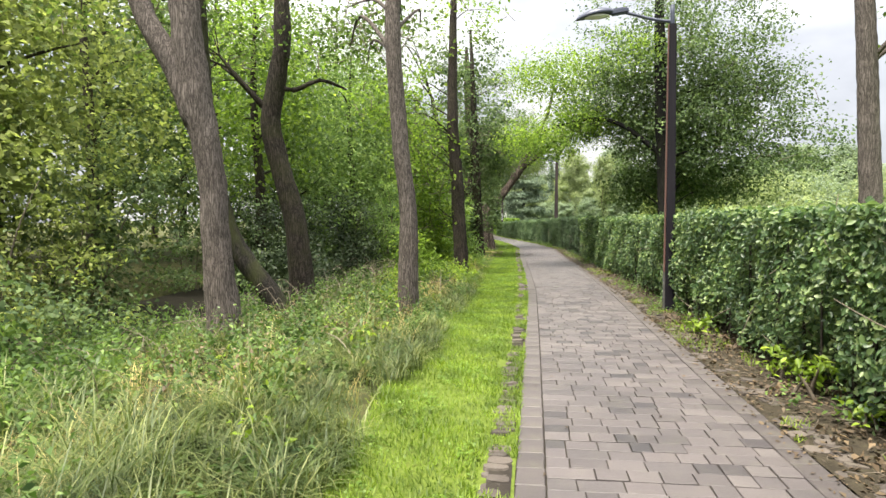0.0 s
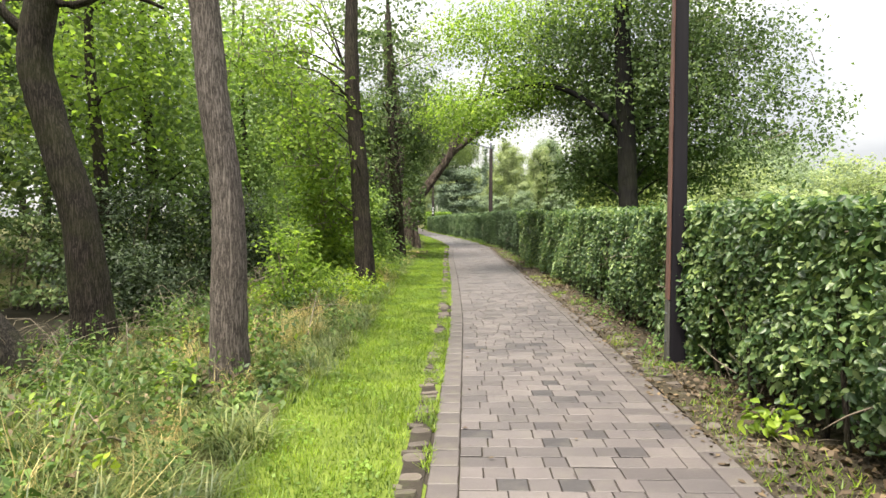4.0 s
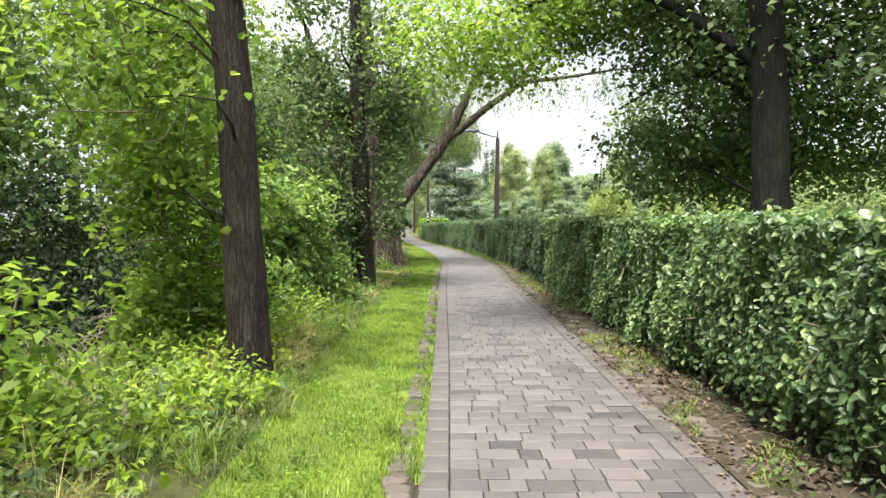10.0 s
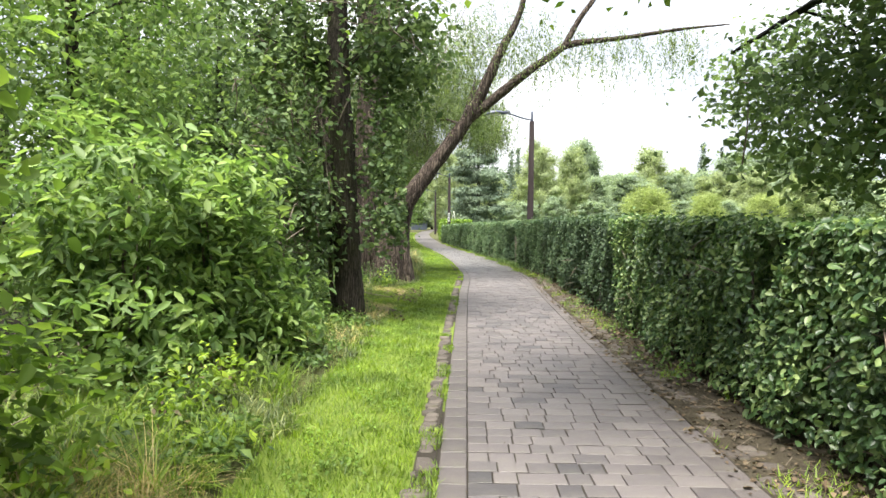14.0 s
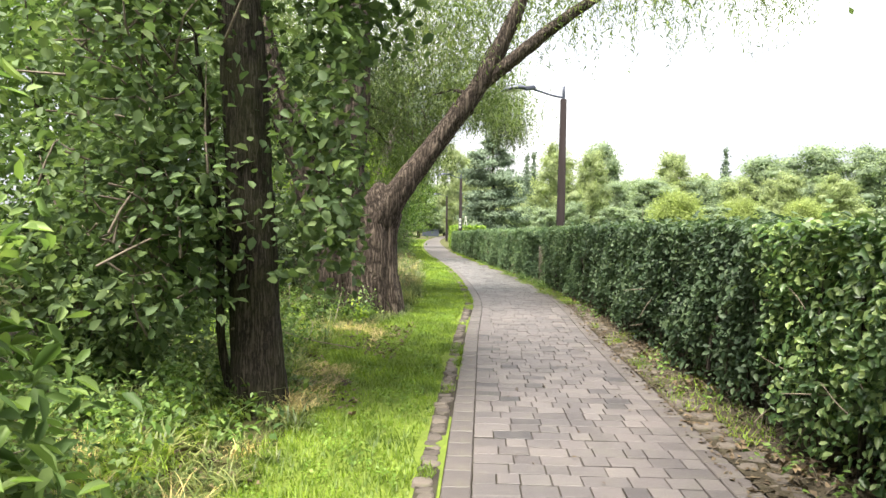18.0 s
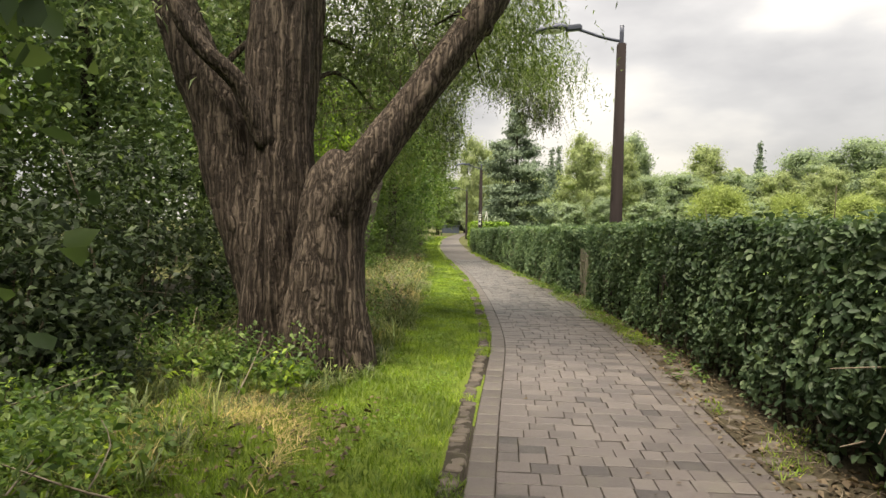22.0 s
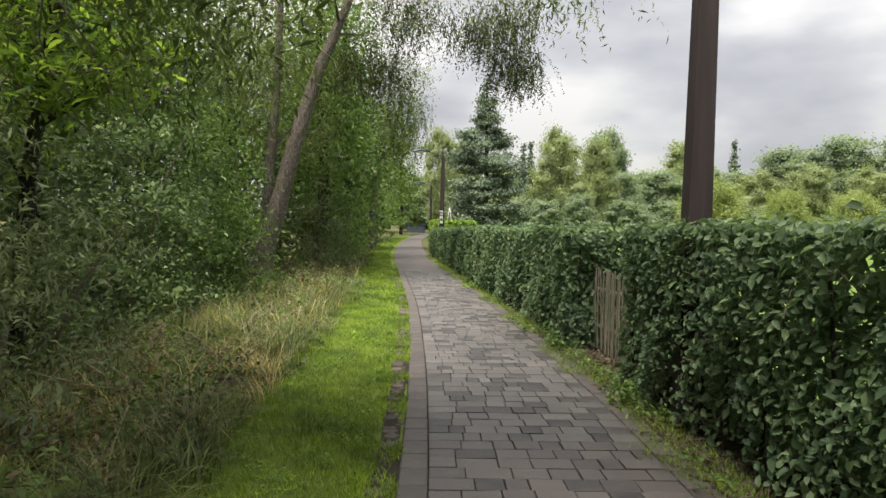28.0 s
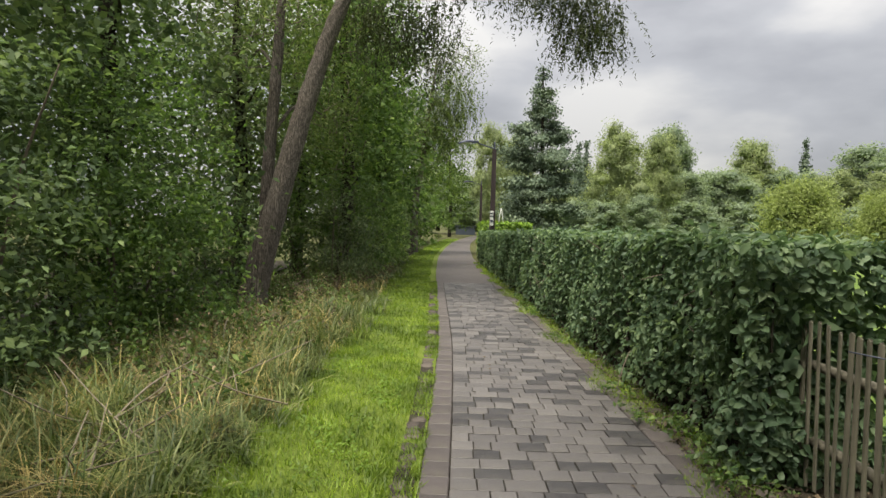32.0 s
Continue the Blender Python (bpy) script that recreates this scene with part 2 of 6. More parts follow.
def plain_material(name, a, b, rough=0.6, metal=0.0, scale=12, stretch=(1, 1, 1), bumpy=0.002, spec=0.4):
    m, nt, bs = material(name)
    n = tex(nt, scale, 5, 0.6, stretch)
    nt.links.new(ramp(nt, n, [(0.3, a), (0.7, b)]), bs.inputs["Base Color"])
    bs.inputs["Roughness"].default_value, bs.inputs["Metallic"].default_value = rough, metal
    bs.inputs["Specular IOR Level"].default_value = spec
    bump(nt, bs, n, 0.5, bumpy)
    return m


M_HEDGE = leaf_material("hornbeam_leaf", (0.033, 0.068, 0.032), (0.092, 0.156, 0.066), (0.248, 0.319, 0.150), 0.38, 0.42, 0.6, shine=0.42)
# Darker copy of the hedge leaf, with the willow's shade in its colour.
M_HEDGE_SHADE = leaf_material("shaded_hornbeam_leaf", (0.028, 0.049, 0.030), (0.049, 0.080, 0.046), (0.092, 0.128, 0.075), 0.50, 0.36, shine=0.22)
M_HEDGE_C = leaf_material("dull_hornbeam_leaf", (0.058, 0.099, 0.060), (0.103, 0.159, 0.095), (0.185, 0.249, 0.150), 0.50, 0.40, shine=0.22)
M_BOX = leaf_material("pale_hedge_leaf", (0.081, 0.149, 0.021), (0.149, 0.257, 0.033), (0.270, 0.392, 0.059), 0.5, 0.3)
M_ALDER = leaf_material("alder_leaf", (0.052, 0.085, 0.025), (0.094, 0.154, 0.041), (0.172, 0.246, 0.064), 0.5, 0.46, shine=0.2)
# Yellow-green leaves; the sun on them is put into the raised colour.
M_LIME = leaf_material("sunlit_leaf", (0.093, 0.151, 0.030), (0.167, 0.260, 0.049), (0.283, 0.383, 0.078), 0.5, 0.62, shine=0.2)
M_DARK = leaf_material("shade_leaf", (0.056, 0.088, 0.045), (0.101, 0.152, 0.070), (0.173, 0.231, 0.102), 0.55, 0.40, shine=0.15)
M_ELDER = leaf_material("elder_leaf", (0.077, 0.134, 0.042), (0.136, 0.213, 0.066), (0.228, 0.310, 0.104), 0.5, 0.45, shine=0.22)
# Silhouette against the sky is put into this dark willow leaf colour.
M_WILLOW_SILHOUETTE = leaf_material("silhouette_willow_leaf", (0.036, 0.046, 0.024), (0.060, 0.074, 0.036), (0.095, 0.110, 0.055), 0.55, 0.25, shine=0.15)
M_WILLOW_GREY = leaf_material("grey_willow_leaf", (0.067, 0.095, 0.051), (0.114, 0.153, 0.078), (0.202, 0.247, 0.128), 0.5, 0.35, shine=0.25)
# Light and haze over the back of the wood are put into this colour.
M_PALE_WOOD = leaf_material("hazed_woodland_leaf", (0.135, 0.173, 0.066), (0.220, 0.267, 0.101), (0.330, 0.372, 0.158), 0.55, 0.5, 0.8, shine=0.12)
# Shade of the hollow is put into these near-black leaves.
M_HOLLOW_SHADE = leaf_material("hollow_shade_leaf", (0.018, 0.030, 0.018), (0.034, 0.052, 0.030), (0.066, 0.092, 0.052), 0.5, 0.25, 0.6, shine=0.2)
M_BROWN = leaf_material("withered_leaf", (0.072, 0.052, 0.034), (0.130, 0.096, 0.062), (0.234, 0.182, 0.124), 0.7, 0.2)
M_SHRUB = leaf_material("shrub_leaf", (0.054, 0.096, 0.031), (0.095, 0.164, 0.049), (0.175, 0.256, 0.074), 0.5, 0.46, shine=0.2)
M_WILLOW = leaf_material("willow_leaf", (0.060, 0.091, 0.029), (0.108, 0.153, 0.050), (0.190, 0.240, 0.084), 0.45, 0.42)
# Distance haze is put into the next four leaf colours, paler and greyer.
M_FAR_A = leaf_material("hazed_pale_leaf", (0.226, 0.271, 0.164), (0.262, 0.310, 0.187), (0.303, 0.349, 0.216), 0.9, 0.5, 0.5, shine=0.05)
M_FAR_B = leaf_material("hazed_green_leaf", (0.183, 0.234, 0.185), (0.224, 0.281, 0.216), (0.264, 0.322, 0.247), 0.9, 0.5, 0.5, shine=0.05)
M_BUSH = leaf_material("hazed_bush_leaf", (0.220, 0.268, 0.111), (0.254, 0.305, 0.130), (0.293, 0.344, 0.153), 0.8, 0.5, 0.4, shine=0.05)
M_FAR_C = leaf_material("hazed_conifer_needle", (0.108, 0.145, 0.123), (0.136, 0.178, 0.145), (0.167, 0.209, 0.165), 0.9, 0.1, 0.5, shine=0.05)
M_LAWN = leaf_material("lawn_blade", (0.084, 0.142, 0.017), (0.136, 0.211, 0.025), (0.210, 0.284, 0.040), 0.5, 0.45, 0.9)
M_CLOVER = leaf_material("clover_leaf", (0.075, 0.135, 0.018), (0.115, 0.195, 0.028), (0.165, 0.255, 0.045), 0.5, 0.4, 0.5)
M_GRASS = leaf_material("tall_grass_blade", (0.049, 0.078, 0.027), (0.103, 0.139, 0.049), (0.224, 0.239, 0.110), 0.5, 0.35, 0.8)
M_DRY = leaf_material("dry_grass_blade", (0.203, 0.156, 0.073), (0.346, 0.278, 0.129), (0.501, 0.420, 0.214), 0.65, 0.25, 0.5)
M_WEED = leaf_material("nettle_leaf", (0.045, 0.088, 0.027), (0.092, 0.158, 0.046), (0.185, 0.258, 0.085), 0.5, 0.38, 0.7)
# Herb colour is raised so that the plants look lit.
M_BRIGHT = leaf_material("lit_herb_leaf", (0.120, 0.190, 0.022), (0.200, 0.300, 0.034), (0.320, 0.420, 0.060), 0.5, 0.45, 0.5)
M_LITTER = leaf_material("fallen_leaf", (0.040, 0.028, 0.020), (0.072, 0.050, 0.033), (0.135, 0.098, 0.064), 0.7, 0.1)
M_BARK = ridged_bark("grey_brown_bark", (0.080, 0.070, 0.067), (0.165, 0.148, 0.142), 58, 0.007, 0.07)
M_BARK_PALE = ridged_bark("pale_grey_bark", (0.085, 0.076, 0.068), (0.190, 0.172, 0.155), 55, 0.007, 0.07)
M_BARK_DARK = ridged_bark("dark_bark", (0.022, 0.018, 0.016), (0.064, 0.055, 0.048), 50, 0.008, 0.07, 0.2)
# Crown shade on the trunk is put into this near-black bark colour.
M_BARK_SHADE = bark_material("crown_shade_bark", (0.006, 0.006, 0.0065), (0.019, 0.018, 0.018), 0.05)
# Brown bark, darkened in colour to stand in for canopy shade.
M_BARK_BROWN_SHADE = ridged_bark("shaded_brown_bark", (0.020, 0.016, 0.014), (0.050, 0.042, 0.036), 50, 0.008, 0.06, 0.1)
M_BARK_MOSS = ridged_bark("mossy_bark", (0.022, 0.020, 0.018), (0.058, 0.053, 0.046), 52, 0.008, 0.07, 0.5)
M_WILLOW_BARK = ridged_bark("furrowed_willow_bark", (0.034, 0.026, 0.022), (0.104, 0.085, 0.073), 21, 0.026, 0.045)
M_TWIG = plain_material("twig", (0.07, 0.055, 0.04), (0.16, 0.13, 0.10), 0.8, 0, 30)
M_DEAD = plain_material("dead_branch", (0.11, 0.09, 0.066), (0.23, 0.195, 0.15), 0.85, 0, 25, (1, 1, 0.3))
M_PAVER = stone_material("concrete_paver", [(0.0, (0.062, 0.054, 0.056)), (0.3, (0.077, 0.068, 0.070)), (0.65, (0.090, 0.078, 0.080)), (0.88, (0.105, 0.093, 0.093)), (0.93, (0.050, 0.044, 0.047)), (1.0, (0.039, 0.036, 0.039))], 0.50, 0.08)
M_EDGE = stone_material("edging_paver", [(0.0, (0.059, 0.051, 0.051)), (0.5, (0.073, 0.063, 0.063)), (1.0, (0.087, 0.076, 0.076))], 0.56, 0.16)
M_COBBLE = stone_material("old_cobble", [(0.0, (0.044, 0.036, 0.031)), (0.5, (0.066, 0.055, 0.048)), (1.0, (0.099, 0.083, 0.071))], 0.85, 0.6)
M_JOINT = ground_material("joint_sand", [(0.3, (0.016, 0.013, 0.012)), (0.55, (0.030, 0.026, 0.021)), (0.75, (0.030, 0.034, 0.016))], 4, 0.01)
M_SOIL = ground_material("leafy_soil", [(0.3, (0.026, 0.022, 0.016)), (0.55, (0.048, 0.040, 0.028)), (0.75, (0.070, 0.066, 0.040))], 7, 0.06)
M_GROUND = ground_material("forest_ground", [(0.3, (0.038, 0.040, 0.018)), (0.55, (0.065, 0.070, 0.026)), (0.75, (0.105, 0.092, 0.045))], 2.5, 0.06)
M_TURF = ground_material("turf", [(0.3, (0.066, 0.092, 0.017)), (0.55, (0.094, 0.130, 0.021)), (0.75, (0.124, 0.156, 0.030))], 4, 0.03)
M_MEADOW = ground_material("meadow_grass", [(0.3, (0.066, 0.110, 0.022)), (0.55, (0.086, 0.134, 0.027)), (0.75, (0.114, 0.156, 0.038))], 0.6, 0.05, 0.9, 20)
M_POST = plain_material("stained_timber", (0.0055, 0.005, 0.0075), (0.011, 0.0095, 0.0135), 0.75, 0, 16, (1, 1, 0.06), 0.004, 0.15)
M_POST_LATE = plain_material("dark_brown_timber", (0.026, 0.019, 0.021), (0.046, 0.034, 0.037), 0.7, 0, 16, (1, 1, 0.06), 0.004, 0.2)
M_POST_SIDE = plain_material("weathered_red_timber", (0.075, 0.036, 0.030), (0.130, 0.066, 0.054), 0.75, 0, 18, (1, 1, 0.08), 0.004)
M_SHOE = plain_material("galvanised_shoe", (0.07, 0.068, 0.066), (0.12, 0.117, 0.112), 0.6, 0.4, 14)
M_METAL = plain_material("slate_grey_metal", (0.040, 0.045, 0.070), (0.060, 0.068, 0.100), 0.42, 0.2, 8, (1, 1, 1), 0.0005)
M_LENS = plain_material("lamp_diffuser", (0.5, 0.5, 0.48), (0.62, 0.62, 0.6), 0.25, 0, 6, (1, 1, 1), 0.0005)
M_PICKET = plain_material("weathered_picket_wood", (0.080, 0.073, 0.054), (0.170, 0.155, 0.116), 0.85, 0, 22, (1, 1, 0.12), 0.006)
M_WHITE = plain_material("white_paint", (0.42, 0.42, 0.41), (0.58, 0.58, 0.56), 0.5, 0, 10)
M_WATER = plain_material("dark_mud", (0.014, 0.013, 0.010), (0.032, 0.028, 0.020), 0.9, 0, 3, (1, 1, 1), 0.02, 0.1)
M_SLATE = plain_material("blue_grey_sheet", (0.035, 0.045, 0.065), (0.055, 0.065, 0.088), 0.5, 0, 2)

# ---------------------------------------------------------------- mesh helpers


def solid(name, verts, faces, mat, parent=None, label="", smooth=True):
    """One mesh object from an array of corners and an array of faces with equally many corners each."""
    verts, faces = np.asarray(verts, np.float32), np.asarray(faces, np.int32)
    me = bpy.data.meshes.new(name)
    k = faces.shape[1]
    me.vertices.add(len(verts)); me.vertices.foreach_set("co", verts.ravel())
    me.loops.add(faces.size); me.loops.foreach_set("vertex_index", faces.ravel())
    me.polygons.add(len(faces))
    me.polygons.foreach_set("loop_start", np.arange(0, faces.size, k, dtype=np.int32))
    if smooth:
        me.polygons.foreach_set("use_smooth", np.ones(len(faces), bool))
    me.update(calc_edges=True)
    me.materials.append(mat)
    ob = new(name, me)
    if parent:
        ob.parent = parent
    if label:
        ob["label"] = label
    return ob


def part(name, bm, mat, parent, label=""):
    me = bpy.data.meshes.new(name)
    bm.to_mesh(me); bm.free()
    me.materials.append(mat)
    ob = new(name, me)
    ob.parent = parent
    if label:
        ob["label"] = label
    return ob


def thing(name, at, label, category, group="", kind=""):
    ob = new(name)
    ob.location = at
    ob.empty_display_size = 0.2
    return tagged(ob, label, category, group, kind)


def unit(v):
    return v / np.maximum(np.linalg.norm(v, axis=-1, keepdims=True), 1e-9)


def leaf_arrays(rng, pts, size, aspect=0.6, face=None, facing=0.5, up=0.3, droop=0.0, fine=False, spread=0.35):
    """Leaves at pts: folded blades. face: outward directions that the blades partly turn to; up: how level they lie."""
    n = len(pts)
    size = size * (1 + spread * rng.uniform(-1, 1, n))
    nor = rng.normal(size=(n, 3)) * 0.55
    nor[:, 2] += up * 2
    if face is not None:
        nor = nor + face * facing * 2
    nor = unit(nor)
    ax = rng.normal(size=(n, 3))
    ax[:, 2] -= droop * 2
    ax = unit(ax - nor * np.sum(ax * nor, 1, keepdims=True))
    sd = np.cross(nor, ax)
    L, W = size[:, None], (size * aspect * 0.5)[:, None]
    fold = 0.16 * L * rng.uniform(0.2, 1.3, (n, 1))
    base, tip = pts - ax * L * 0.5, pts + ax * L * 0.5 - nor * fold * 0.8
    if fine:
        v = np.stack([base, base + ax * L * 0.28 + sd * W + nor * fold, base + ax * L * 0.66 + sd * W * 0.82 + nor * fold * 0.7, tip,
                      base + ax * L * 0.66 - sd * W * 0.82 + nor * fold * 0.7, base + ax * L * 0.28 - sd * W + nor * fold], 1)
        f = (np.arange(n) * 6)[:, None, None] + np.array([[0, 1, 2, 3], [0, 3, 4, 5]])[None]
    else:
        v = np.stack([base, pts - ax * L * 0.05 + sd * W + nor * fold, tip, pts - ax * L * 0.05 - sd * W + nor * fold], 1)
        f = (np.arange(n) * 4)[:, None, None] + np.array([[0, 1, 2, 3]])[None]
    return v.reshape(-1, 3), f.reshape(-1, 4)


def blade_arrays(rng, root, height, width, lean=0.35, curl=0.5, short=False):
    """Grass: tapering blades of two steps that lean and curl over."""
    n = len(root)
    a = rng.uniform(0, 2 * np.pi, n)
    way = np.stack([np.cos(a), np.sin(a), np.zeros(n)], 1)
    side = np.stack([-np.sin(a), np.cos(a), np.zeros(n)], 1) * (width * rng.uniform(0.6, 1.4, n))[:, None] * 0.5
    h = height[:, None] * rng.uniform(0.65, 1.2, (n, 1))
    ln = lean * rng.uniform(0.2, 1.5, (n, 1))
    cu = curl * rng.uniform(0.2, 1.5, (n, 1))
    upv = np.array([[0, 0, 1.0]])
    mid = root + upv * h * 0.55 + way * h * ln * 0.5
    top = root + upv * h * np.clip(1 - cu * 0.5, 0.25, 1) + way * h * (ln + cu * 0.6)
    if short:
        v = np.stack([root - side, root + side, top + side * 0.25, top - side * 0.25], 1)
        return v.reshape(-1, 3), np.arange(4 * n).reshape(-1, 4)
    v = np.stack([root - side, root + side, mid + side * 0.8, mid - side * 0.8, top + side * 0.12, top - side * 0.12], 1)
    f = (np.arange(n) * 6)[:, None, None] + np.array([[0, 1, 2, 3], [3, 2, 4, 5]])[None]
    return v.reshape(-1, 3), f.reshape(-1, 4)


def arch_arrays(rng, root, way, length, width, rise=1.0):
    """Long grass: blades of three steps that rise from a tuft and arch over towards way (an angle each)."""
    n = len(root)
    out = np.stack([np.cos(way), np.sin(way), np.zeros(n)], 1)
    side = np.stack([-np.sin(way), np.cos(way), np.zeros(n)], 1) * (width * rng.uniform(0.6, 1.4, n))[:, None] * 0.5
    L = (length * rng.uniform(0.6, 1.25, n))[:, None]
    bend = rng.uniform(0.5, 1.25, (n, 1))
    vs = []
    for t, w in ((0.0, 0.8), (0.4, 1.0), (0.75, 0.7), (1.0, 0.1)):
        p = root + out * L * bend * 0.75 * t ** 1.6 + np.array([[0, 0, 1.0]]) * L * rise * (t - 0.62 * bend * t * t)
        vs += [p - side * w, p + side * w]
    v = np.stack(vs, 1)
    f = (np.arange(n) * 8)[:, None, None] + np.array([[0, 1, 3, 2], [2, 3, 5, 4], [4, 5, 7, 6]])[None]
    return v.reshape(-1, 3), f.reshape(-1, 4)


def joined(list_of):
    vs, fs, k = [], [], 0
    for v, f in list_of:
        vs.append(v); fs.append(f + k); k += len(v)
    return np.concatenate(vs), np.concatenate(fs)


def wobble(rng, x, y, waves=5):
    """A smooth random field of two variables, about -1 to 1."""
    s = 0
    for k in range(waves):
        s = s + np.sin(x * rng.uniform(0.4, 1.8) * (1 + k * 0.7) + y * rng.uniform(-1.5, 1.5) * (1 + k * 0.7) + rng.uniform(0, 6.3)) / (1 + k * 0.6)
    return s / 2.2


def smooth_line(pts, radii, step):
    """A Catmull-Rom line through pts with radii, at even steps."""
    p, r = np.asarray(pts, float), np.asarray(radii, float)
    q = np.vstack([2 * p[0] - p[1], p, 2 * p[-1] - p[-2]])
    out, rad = [], []
    for i in range(len(p) - 1):
        n = max(2, int(np.linalg.norm(p[i + 1] - p[i]) / step))
        for t in np.arange(n) / n:
            a, b, c, d = q[i], q[i + 1], q[i + 2], q[i + 3]
            out.append(0.5 * (2 * b + (c - a) * t + (2 * a - 5 * b + 4 * c - d) * t * t + (3 * b - a - 3 * c + d) * t ** 3))
            rad.append(r[i] * (1 - t) + r[i + 1] * t)
    out.append(p[-1]); rad.append(r[-1])
    return np.array(out), np.array(rad)


def tube_arrays(rng, pts, radii, segs=12, step=0.25, rough=0.0, ridges=0, flare=0.0):
    """A limb or trunk: rings along a smooth line, with furrows and swellings."""
    line, rad = smooth_line(pts, radii, step)
    a, b = unit(line[0] - line[1]) * rad[0] * 0.45, unit(line[-1] - line[-2]) * rad[-1] * 0.45
    line = np.vstack([line[:1] + a, line[:1] + a * 0.7, line, line[-1:] + b * 0.7, line[-1:] + b])
    rad = np.concatenate([[rad[0] * 0.02, rad[0] * 0.6], rad, [rad[-1] * 0.6, rad[-1] * 0.02]])
    tan = unit(np.gradient(line, axis=0))
    ref = np.tile(np.array([[1.0, 0.13, 0.07]]), (len(line), 1))
    u = unit(ref - tan * np.sum(ref * tan, 1, keepdims=True))
    w = np.cross(tan, u)
    th = np.linspace(0, 2 * np.pi, segs, endpoint=False)[None]
    s = np.concatenate([[0], np.cumsum(np.linalg.norm(np.diff(line, axis=0), axis=1))])[:, None]
    R = np.repeat(rad[:, None], segs, 1)
    if rough:
        R = R * (1 + rough * (wobble(rng, 2 * np.cos(th) + s * 0.9, 2 * np.sin(th), 4)))
    if ridges:
        ph = ridges * th + 1.1 * wobble(rng, s * 2.2 + 2 * np.cos(th), 2 * np.sin(th), 5)
        R = R * (1 + (0.05 if segs < 60 else 0.085) * (np.abs(np.sin(ph * 0.5)) - 0.6)) + 0.012 * wobble(rng, s * 7, 9 * np.cos(th) + 7 * np.sin(th), 4)
    if flare:
        R = R * (1 + flare * np.exp(-s / 0.36) * (1 + 0.5 * np.sin(5 * th + 1.3)))
    v = line[:, None] + u[:, None] * (R * np.cos(th))[..., None] + w[:, None] * (R * np.sin(th))[..., None]
    m = len(line)
    i, j = np.meshgrid(np.arange(m - 1), np.arange(segs), indexing="ij")
    f = np.stack([i * segs + j, i * segs + (j + 1) % segs, (i + 1) * segs + (j + 1) % segs, (i + 1) * segs + j], -1).reshape(-1, 4)
    return v.reshape(-1, 3), f


def strands(rng, blobs, per, length):
    """Leaf places along twigs that hang down from starts within ellipsoids."""
    ps = []
    for x, y, z, rx, ry, rz, n in blobs:
        d = unit(rng.normal(size=(n, 3))) * rng.uniform(0, 1, (n, 1)) ** 0.5
        a = np.array([x, y, z]) + d * np.array([rx, ry, rz])
        t = np.linspace(0, 1, per)[None, :, None]
        ln = length * rng.uniform(0.5, 1.3, (n, 1, 1))
        way = np.concatenate([rng.normal(0, 0.22, (n, 1, 2)), np.full((n, 1, 1), -1.0)], 2)
        out = np.concatenate([rng.normal(0, 0.25, (n, 1, 2)), np.zeros((n, 1, 1))], 2)
        ps.append((a[:, None] + way * ln * t + out * np.sqrt(t) * ln * 0.8 + rng.normal(0, 0.025, (n, per, 3))).reshape(-1, 3))
    return np.concatenate(ps)


def clumps(rng, blobs, per, sigma, flat=0.55):
    """Leaf places in clumps spread through ellipsoids (x, y, z, rx, ry, rz, clumps), thicker towards the outside."""
    cs, outs = [], []
    for x, y, z, rx, ry, rz, n in blobs:
        d = unit(rng.normal(size=(n, 3)))
        r = rng.uniform(0, 1, (n, 1)) ** 0.42
        cs.append(np.array([x, y, z]) + d * r * np.array([rx, ry, rz]))
        outs.append(unit(d + 0.8 * rng.normal(size=(n, 3)) * 0.6 + np.array([0, 0, 0.3])))
    c, o = np.concatenate(cs), np.concatenate(outs)
    p = np.repeat(c, per, 0) + rng.normal(size=(len(c) * per, 3)) * sigma * np.array([1, 1, flat])
    return p, np.repeat(o, per, 0), c


